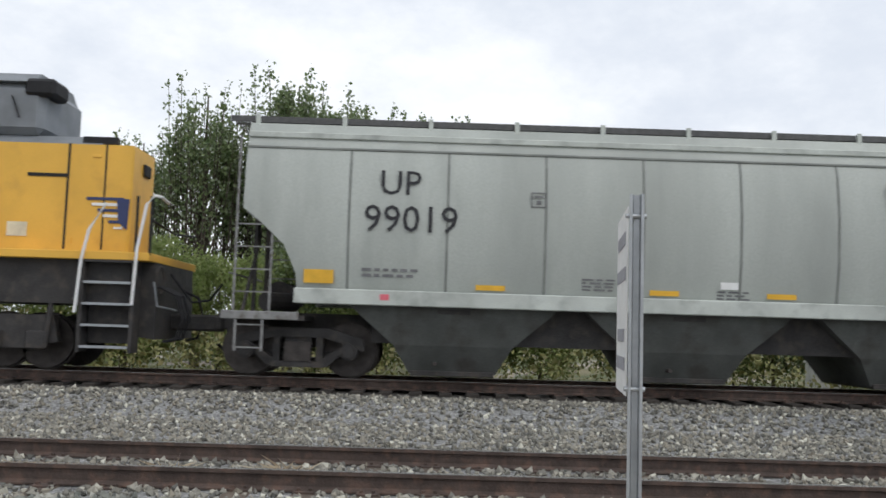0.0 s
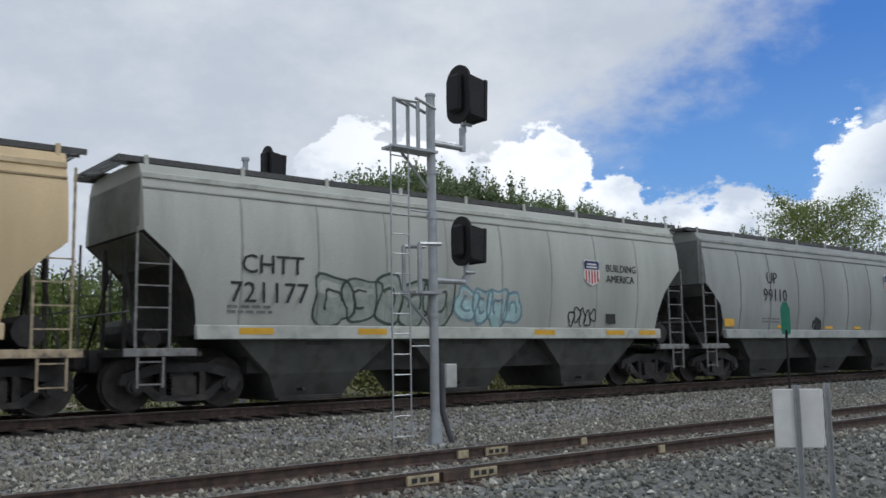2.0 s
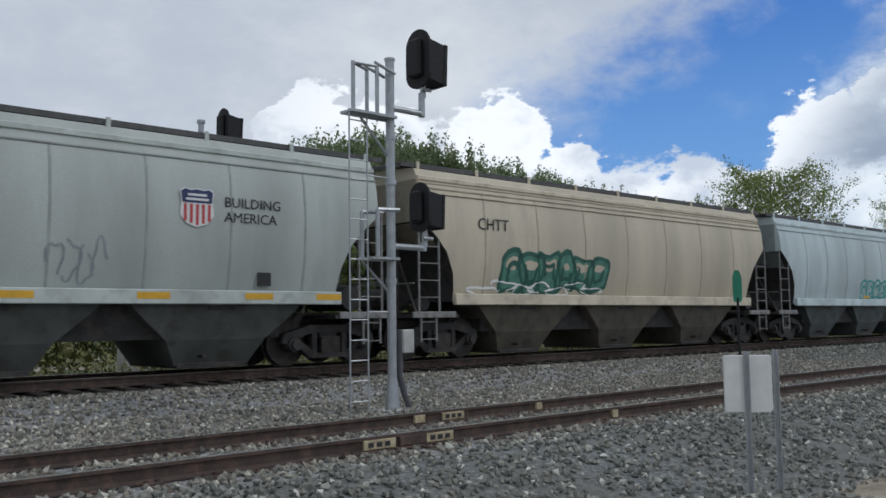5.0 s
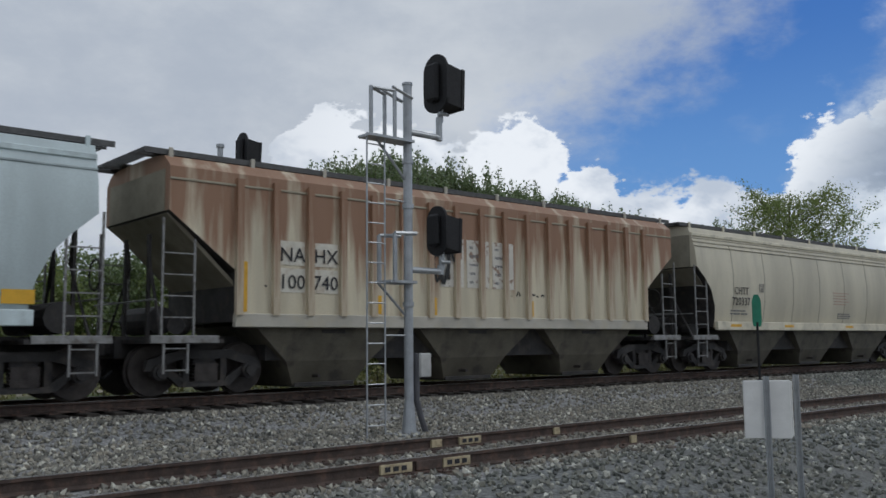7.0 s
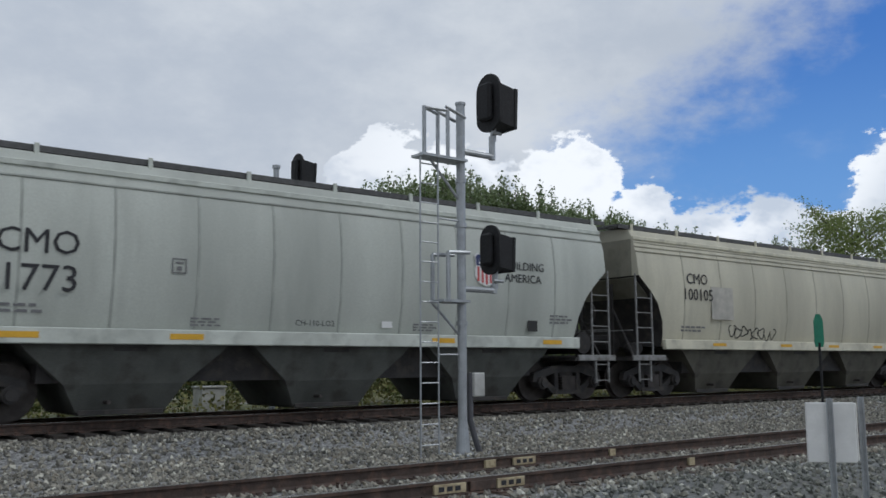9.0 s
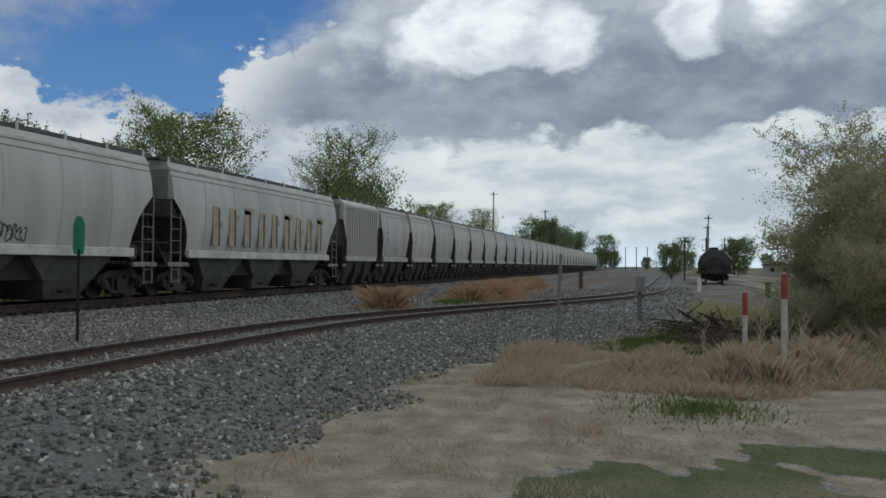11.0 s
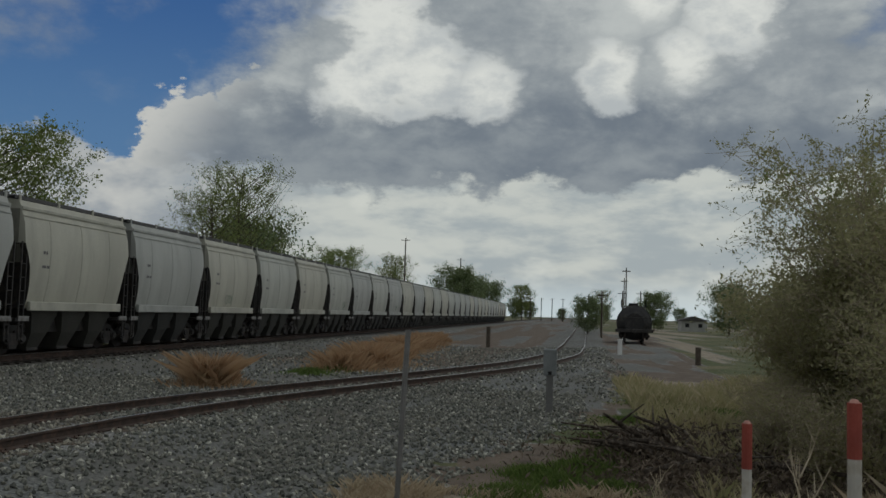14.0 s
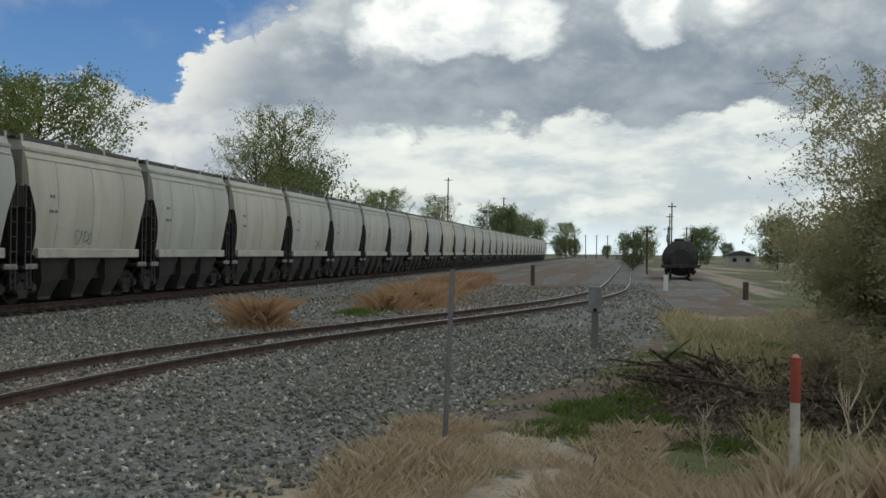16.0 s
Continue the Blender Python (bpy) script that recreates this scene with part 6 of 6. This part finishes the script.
def build_trees():
    rng = random.Random(11)
    pop = [poplar(20 + i) for i in range(3)]
    airy_pop = poplar(24, 85)
    airy_pop.matrix_basis = pose(-12.5, 37, ground_z(-12.5, 37)) @ Matrix.Diagonal((0.8, 0.8, 0.8, 1))
    tagged(airy_pop, group="poplars")
    plant(airy_pop, -9.4, 35, 11.3, 12, 50, "poplars")
    plant(airy_pop, -7.8, 36, 10.0, 12, 200, "poplars")
    for p, (x, y, t) in zip(pop, ((33.6, 46, 13.3), (-5.8, 35, 11.8), (-3.8, 36, 11.2))):
        p.matrix_basis = pose(x, y, ground_z(x, y)) @ Matrix.Diagonal((t / 12, t / 12, t / 12, 1))
        tagged(p, group="poplars")
    for x, y, t in ((-2.2, 37, 10.8), (-0.6, 36, 10.4), (-5.0, 42, 10), (-14.5, 38, 8.5)):
        plant(airy_pop if x < -10 else pop[rng.randrange(3)], x, y, t, 12, rng.uniform(0, 360), "poplars")
    tops = [(31.5, 12.3), (33, 13.2), (35.5, 13.8), (39.5, 14.2), (43.6, 13.2), (49.5, 13.0), (56, 12.5), (64.5, 11.7), (72, 10.5)]
    x = 31.0
    while x < 70:
        t = float(np.interp(x, *zip(*tops)))
        for y in (45, 47, 49.5):
            plant(pop[rng.randrange(3)], x + rng.uniform(-0.5, 0.5), y + rng.uniform(-0.8, 0.8), t * rng.uniform(0.92, 1.03) * (y / 45), 12, rng.uniform(0, 360), "poplars")
        x += 1.35
    broad = tree("broad spring-green tree with loose leafy crown", 14, 6.0, 80, 24000, 0.17, LEAF_SPRING, 40, up=0.75, scatter=0.40)
    broad.matrix_basis = pose(46, 23.8, ground_z(46, 23.8)) @ Matrix.Diagonal((0.68, 0.68, 0.68, 1))
    airy = tree("tall half-bare tree with thin spring leaves", 14, 5.0, 80, 10000, 0.14, LEAF_SPRING, 41, up=1.1, scatter=0.24)
    airy.matrix_basis = pose(96, 32, ground_z(96, 32)) @ Matrix.Diagonal((1.16, 1.16, 1.16, 1))
    plant(airy, 88.5, 32, 12.6, 14, 160)
    plant(pop[0], 66.5, 41, 12.0, 12, 40, "poplars")
    bush = tree("dense dark green broad bushy tree", 10, 5.5, 60, 16000, 0.26, LEAF_DARK, 42, up=0.5, scatter=0.6, low=0.02)
    bush.matrix_basis = pose(121, 40, ground_z(121, 40)) @ Matrix.Diagonal((1.3, 1.3, 1.3, 1))
    plant(bush, 113, 38, 10.5, 10, 120)
    for x, y, t, p, h in ((165, 40, 13.0, broad, 14), (152, 42, 10.5, broad, 14), (217, 40, 15.5, airy, 14), (202, 38, 12.0, airy, 14), (267, 31, 15.0, bush, 10), (290, 31, 14.0, bush, 10), (342, 29, 14.0, bush, 10),
                          (452, 22, 17.0, broad, 14), (457, 25, 10.0, bush, 10), (182, -16, 7.0, bush, 10), (102, -21, 5.0, bush, 10), (125, -2.6, 4.4, bush, 10), (142, -4.8, 6.0, airy, 14), (162, -26, 8, bush, 10)):
        plant(p, x, y, t, h, rng.uniform(0, 360))
    hedge = tree("leafy mid-green hedge bush behind the train", 10, 5.5, 60, 15000, 0.26, LEAF_SPRING, 43, up=0.5, scatter=0.6, low=0.02)
    hedge.matrix_basis = pose(-18, 29.5, ground_z(-18, 29.5)) @ Matrix.Diagonal((0.42, 0.42, 0.42, 1))
    tagged(hedge, group="hedge bushes")
    for i in range(44):
        plant(hedge if i % 3 else bush, -16 + i * 1.8 + rng.uniform(-1, 1), 29 + rng.uniform(-1.5, 2.5), rng.uniform(3.4, 5.0), 10, rng.uniform(0, 360), "hedge bushes")
    for i in range(26):
        y = -260 + i * 22 + rng.uniform(-8, 8)
        plant(bush, 520 + rng.uniform(-60, 60), y, rng.uniform(6, 11), 10, rng.uniform(0, 360), "far trees")


build_trees()


def blades(name, label, n, spot, h0, h1, material, seed, width=0.012, lean=0.35, category="grass"):
    """Grass: single bent blades, each two triangles."""
    rng = np.random.default_rng(seed)
    vs, fs = [], []
    k = 0
    while k < n:
        q = spot(rng)
        if q is None:
            continue
        x, y, s = q
        h = rng.uniform(h0, h1) * s
        a = rng.uniform(0, 6.283)
        t = rng.normal(size=2) * lean * h
        w = width * (0.7 + 0.6 * rng.random())
        z = ground_z(x, y) - 0.02
        dx, dy = math.cos(a) * w, math.sin(a) * w
        vs += [(x - dx, y - dy, z), (x + dx, y + dy, z), (x + t[0] * 0.4 + dx * 0.7, y + t[1] * 0.4 + dy * 0.7, z + h * 0.6), (x + t[0], y + t[1], z + h)]
        fs += [(4 * k, 4 * k + 1, 4 * k + 2), (4 * k, 4 * k + 2, 4 * k + 3)]
        k += 1
    me = bpy.data.meshes.new(name)
    me.from_pydata(vs, [], fs)
    me.materials.append(material)
    return tagged(new(name, me), label, category, kind="stuff")


def in_patches(x0, x1, y0, y1, cut, f=0.5, off=0):
    def spot(rng):
        x, y = rng.uniform(x0, x1), rng.uniform(y0, y1)
        v = noise.noise((x * f, y * f, off)) + 0.4 * noise.noise((x * f * 3, y * f * 3, off + 3))
        if v < cut or y > polyline(EDGE, x, 1.0) + 0.1:
            return None
        return x, y, 0.6 + min(0.8, max(0.0, v - cut))
    return spot


def clumps(centres):
    def spot(rng):
        x, y, r, s = centres[rng.integers(len(centres))]
        a, d = rng.uniform(0, 6.283), abs(rng.normal()) * r
        return x + math.cos(a) * d, y + math.sin(a) * d, s * max(0.25, 1 - 0.4 * (d / r) ** 2)
    return spot


def build_grass():
    rnd = random.Random(9)
    blades("dry_grass", "pale dry grass on bare dirt beside the gravel", 40000, in_patches(17.0, 23.2, -5.5, 2.6, -0.2, 0.6, 2), 0.04, 0.25, STRAW, 1, 0.0034, 0.5)
    blades("sparse_dry_grass", "sparse pale tufts on bare dirt", 8000, in_patches(8.5, 24, -0.5, 4.2, 0.18, 0.7, 8), 0.04, 0.16, STRAW, 6, 0.006)
    blades("green_grass", "fresh green weeds beside the gravel", 26000, clumps([(23.2, 0.6, 0.6, 0.7), (24.6, 0.4, 0.5, 0.8), (25.2, -0.3, 0.6, 0.9), (26.4, -0.7, 0.6, 0.9), (24.2, 0.1, 0.5, 0.7), (23.8, -0.6, 0.5, 0.7), (28.3, -0.6, 0.4, 0.8), (32, -1.4, 0.8, 0.6), (36, -2.4, 1.2, 0.6), (40, -3.2, 1.4, 0.6), (34, -3.6, 1.2, 0.8), (22.8, -1.2, 0.5, 0.6), (16, -0.6, 1.2, 0.6), (19, -0.2, 0.8, 0.5)]), 0.08, 0.26, GRASS, 2, 0.010)
    blades("tumbleweed_grass", "tan dead weeds between the two tracks", 30000, clumps([(34.0, 9.0, 0.5, 1.2), (35.0, 9.4, 0.4, 1.0)] + [(42 + i * 1.9, 7.6 + 0.15 * i + rnd.uniform(-0.8, 0.8), 0.9, rnd.uniform(0.8, 1.3)) for i in range(22)]), 0.25, 0.8, island_mat("tumbleweed", [(0.46, 0.31, 0.18), (0.54, 0.38, 0.24), (0.36, 0.23, 0.13), (0.50, 0.33, 0.2)], 0.9, 0.3), 3, 0.013, 0.6)
    blades("green_weeds", "low green weeds between the tracks", 2500, clumps([(39.5, 8.0, 0.7, 0.9), (41.5, 7.7, 0.7, 0.9)]), 0.1, 0.3, GRASS, 7, 0.02)
    blades("roadside_grass", "mixed tall grass below the bushes", 24000, in_patches(18.5, 44, -8, -1.6, -0.3, 0.4, 4), 0.10, 0.42, island_mat("mixed_blade", [(0.28, 0.29, 0.13), (0.52, 0.45, 0.29), (0.36, 0.34, 0.18), (0.62, 0.54, 0.38)], 0.9, 0.45), 4, 0.008)
    blades("tall_dry_grass", "tall bleached grass below the shrubs", 22000, clumps([(19.7, -1.45, 0.3, 1.0), (19.4, -1.2, 0.3, 0.8), (18.0, -1.75, 0.3, 1.0), (18.3, -1.4, 0.3, 0.8)] + [(18.2 + 0.33 * i, -1.2 - 0.24 * i + rnd.uniform(-0.9, 0.9), 0.45, rnd.uniform(0.7, 1.2)) for i in range(16)]), 0.18, 0.6, STRAW, 11, 0.004, 0.3)
    blades("rail_straw", "wisps of straw caught between the siding rails", 260, clumps([(-1.6, 8.4, 0.28, 1), (2.2, 7.9, 0.14, 0.8), (-2.6, 8.3, 0.2, 0.9)]), 0.05, 0.16, STRAW, 5, 0.006, 1.4)
    # brush behind the train
    nr = np.random.default_rng(8)
    pts = []
    while len(pts) < 24000:
        x, y = nr.uniform(-14, 60), nr.uniform(20.8, 25.5)
        top = 0.75 + 1.9 * (noise.noise((x * 0.35, y * 0.5, 1)) + 0.35)
        if top > 0.25:
            pts.append((x, y, ground_z(x, y) + nr.uniform(0, 1) ** 0.7 * top))
    v, f = leaf_quads(np.array(pts), 0.15, nr, 0.6)
    tagged(from_arrays("brush", v, f, island_mat("brush_leaf", [(0.13, 0.14, 0.04), (0.22, 0.21, 0.07), (0.10, 0.115, 0.035), (0.27, 0.24, 0.11)], 0.8)), "low yellow-green brush behind the main track", "shrub", kind="stuff")


build_grass()


def willow(label, x, y, h, stems, leaves, seed, spread=1.0, lean=(0, 0), material=LEAF_BUSH, leaf=0.09, fuzz=0.05):
    """A shrub of thin arching stems with side twigs and narrow leaves."""
    rng, nr = random.Random(seed), np.random.default_rng(seed)
    root = thing("shrub", label, "shrub", pose(x, y, ground_z(x, y)))
    bm = B()
    pts = []
    per = max(1, leaves // (stems * 9))
    for i in range(stems):
        a = rng.uniform(0, 6.283)
        hh = h * rng.uniform(0.4, 1.0)
        r = spread * hh * rng.uniform(0.1, 0.55)
        d = Vector((math.cos(a) * r + lean[0] * hh, math.sin(a) * r + lean[1] * hh, 0))
        line = [Vector((rng.uniform(-0.4, 0.4), rng.uniform(-0.4, 0.4), -0.1)), d * 0.25 + Vector((rng.uniform(-0.1, 0.1), rng.uniform(-0.1, 0.1), hh * 0.45)), d * 0.65 + Vector((rng.uniform(-0.3, 0.3), rng.uniform(-0.3, 0.3), hh * 0.8)), d * 1.05 + Vector((rng.uniform(-0.2, 0.2), rng.uniform(-0.2, 0.2), hh * 0.98)), d * 1.3 + Vector((0, 0, hh * rng.uniform(0.86, 0.99)))]
        tube(bm, line, 0.0022 * h + 0.002, 4, 0.002)
        for _ in range(9):
            q = rng.uniform(0.6, 4.0)
            j = min(3, int(q))
            s0 = line[j].lerp(line[j + 1], q - j)
            tw = s0 + Vector((rng.uniform(-1, 1), rng.uniform(-1, 1), rng.uniform(-0.35, 0.6))) * 0.11 * h
            tube(bm, [s0, tw], 0.004, 3, 0.002)
            for _ in range(per):
                pts.append(np.array(s0.lerp(tw, rng.uniform(0.1, 1.05))) + nr.normal(size=3) * fuzz)
    part("stem", bm, mat("twig", (0.42, 0.36, 0.27), 0.9, 0, 0.3), root)
    v, f = leaf_quads(np.array(pts), leaf, nr, 0.38)
    tagged(from_arrays("foliage", v, f, material, root), kind="stuff")
    return root


willow("tall thin willow shrub with sparse yellow-green leaves", 27.6, -5.3, 5.5, 200, 46000, 1, 0.9, (0, 0.02), LEAF_BUSH, 0.07)
willow("dense olive shrub with fine leaves", 25.3, -5.6, 4.2, 190, 27000, 2, 1.15, (0, -0.02), LEAF_OLIVE, 0.09, 0.10)
willow("dense brown-olive shrub tangled with dead twigs", 27.6, -5.1, 4.2, 240, 31000, 12, 0.9, (0, 0), LEAF_OLIVE, 0.085, 0.10)
willow("dense olive shrub beside the spur", 32.2, -5.4, 3.3, 90, 20000, 3, 1.1, (0, 0), LEAF_OLIVE, 0.12, 0.12)
willow("low olive shrub in dry grass", 22.6, -4.5, 2.3, 110, 18000, 4, 1.0, (0, 0), LEAF_OLIVE, 0.06, 0.07)
willow("rounded olive shrub further on", 39.7, -7.6, 3.9, 100, 26000, 5, 1.1, (0, 0), LEAF_OLIVE, 0.16, 0.16)
willow("leafy shrub at the field edge", 29.2, -7.4, 5.2, 90, 18000, 6, 1.1, (0, 0), LEAF_SPRING, 0.11, 0.1)
willow("thick olive shrub with grey twigs", 24.3, -4.7, 2.7, 190, 17000, 9, 1.1, (0, 0), LEAF_OLIVE, 0.07, 0.09)
willow("soft olive shrub behind the brushwood", 28.6, -4.4, 3.2, 170, 17000, 10, 1.1, (0, 0), LEAF_OLIVE, 0.09, 0.12)
willow("low brown shrub near the logs", 23.9, -3.3, 1.4, 110, 5000, 7, 1.1, (0, 0), LEAF_OLIVE, 0.05, 0.05)
willow("low tangle of brown twigs among the logs", 26.2, -3.2, 1.5, 120, 4000, 13, 1.2, (0, 0), LEAF_OLIVE, 0.05, 0.05)


def build_dead_weed(x, y, h, seed):
    """A pale bare weed: one stalk with forked side shoots."""
    rng = random.Random(seed)
    bm = B()
    z = ground_z(x, y)
    top = Vector((x + rng.uniform(-0.1, 0.1), y + rng.uniform(-0.1, 0.1), z + h))
    base = Vector((x, y, z - 0.05))
    tube(bm, [base, base.lerp(top, 0.5) + Vector((0.02, 0.03, 0)), top], 0.013, 6, 0.004)
    for i in range(11):
        s0 = base.lerp(top, 0.22 + 0.068 * i)
        a, ln = i * 2.4 + rng.uniform(-0.3, 0.3), h * rng.uniform(0.16, 0.34)
        e = s0 + Vector((math.cos(a) * ln * 0.55, math.sin(a) * ln * 0.55, ln))
        tube(bm, [s0, s0.lerp(e, 0.5) + Vector((0, 0, -0.03)), e], 0.008, 5, 0.003)
        for k in (0.45, 0.7):
            f = s0.lerp(e, k)
            tube(bm, [f, f + Vector((rng.uniform(-0.1, 0.1), rng.uniform(-0.1, 0.1), 0.13))], 0.005, 4, 0.002)
    single("dead_weed", bm, mat("bleached_stalk", (0.52, 0.45, 0.34), 0.9, 0, 0.2, 8, 0.1), "pale dead weed with bare forked stalks", "weed", group="dead weeds")


for x, y, h, seed in ((18.9, -1.75, 1.25, 1), (19.3, -2.25, 0.8, 2), (18.6, -2.3, 0.95, 3), (20.6, -2.5, 0.7, 4), (21.6, -1.0, 0.55, 5), (19.6, 0.55, 0.5, 6)):
    build_dead_weed(x, y, h, seed)


def build_logs():
    rng = random.Random(17)
    wood = mat("dead_wood", (0.075, 0.058, 0.045), 0.95, 0, 0.45, 6, 0.6, tint=(0.26, 0.22, 0.18))
    for i in range(30):
        x, y = rng.uniform(24.3, 28.1), rng.uniform(-2.9, -1.1)
        a, up, ln = rng.uniform(0, 6.283), rng.uniform(-0.05, 0.32), rng.uniform(0.7, 2.2)
        z = ground_z(x, y) + rng.uniform(0.03, 0.3)
        d = Vector((math.cos(a) * math.cos(up), math.sin(a) * math.cos(up), math.sin(up)))
        p = Vector((x, y, z))
        b = single("dead_branch", tube(B(), [p - d * ln * 0.3, p + d * ln * 0.3 + Vector((0, 0, 0.06)), p + d * ln * 0.7 + Vector((rng.uniform(-0.15, 0.15), rng.uniform(-0.15, 0.15), 0))], rng.uniform(0.02, 0.07), 6, 0.012), wood, "dead dark branch in a heap of brushwood", "branch", group="brushwood heap")
    for x, y, a, up, ln, r in ((26.6, -1.5, 2.2, 0.5, 1.3, 0.06), (26.9, -1.9, 2.7, 0.3, 1.9, 0.065), (26.0, -1.3, 2.0, 0.2, 1.2, 0.05), (25.6, -2.4, 3.6, 0.12, 2.4, 0.07), (27.2, -2.4, 1.7, 0.38, 1.4, 0.055), (25.2, -1.6, 0.6, 0.15, 1.6, 0.055), (26.4, -2.8, 4.4, 0.25, 1.5, 0.05)):
        d = Vector((math.cos(a) * math.cos(up), math.sin(a) * math.cos(up), math.sin(up)))
        p = Vector((x, y, ground_z(x, y) + 0.1))
        bm = tube(B(), [p - d * 0.2, p + d * ln * 0.45 + Vector((0.05, 0.04, 0.05)), p + d * ln], r, 8, r * 0.35)
        for k in (0.5, 0.75):
            q = p + d * ln * k
            tube(bm, [q, q + Vector((rng.uniform(-0.4, 0.4), rng.uniform(-0.4, 0.4), rng.uniform(0.1, 0.5)))], r * 0.45, 6, r * 0.15)
        single("dead_log", bm, wood, "thick broken dead branch rising from the brushwood", "branch", group="brushwood heap")
    rngn = np.random.default_rng(3)
    pts = rngn.normal(size=(15000, 3)) * (1.6, 0.95, 0.0) + (25.9, -2.3, 0)
    pts[:, 2] = [ground_z(p[0], p[1]) + abs(rngn.normal()) * 0.16 for p in pts]
    v, f = leaf_quads(pts, 0.12, rngn, 0.25)
    tagged(from_arrays("brushwood", v, f, island_mat("brushwood_twigs", [(0.08, 0.06, 0.046), (0.14, 0.108, 0.08), (0.21, 0.165, 0.125)], 0.95)), "heap of dark dead twigs beside the grass", "brushwood", kind="stuff")


build_logs()

# ---------- the train's motion ----------
RUN = [(0.0, -3.49), (0.5, -13.51), (1.0, -23.68), (1.5, -33.68), (2.0, -43.63), (2.75, -58.48), (3.5, -73.28), (5.25, -107.38), (7.0, -141.38), (8.0, -160.28), (9.0, -179.48),
       (9.8, -195.58), (10.2, -204.18), (10.6, -211.2), (11.0, -216.9), (11.5, -222.2), (12.0, -226.2), (12.5, -229.9), (13.0, -233.6), (13.5, -237.3), (14.0, -241.0), (14.5, -244.8), (15.0, -248.5), (15.5, -252.2), (16.0, -255.95)]


def motions():
    for i, c in enumerate(CARS):
        walk(c, [(t, pose(x + car_offset(i), MAIN_Y, MAIN_Z)) for t, x in RUN])
    walk(LOCO, [(t, pose(x, MAIN_Y, MAIN_Z)) for t, x in RUN])


motions()
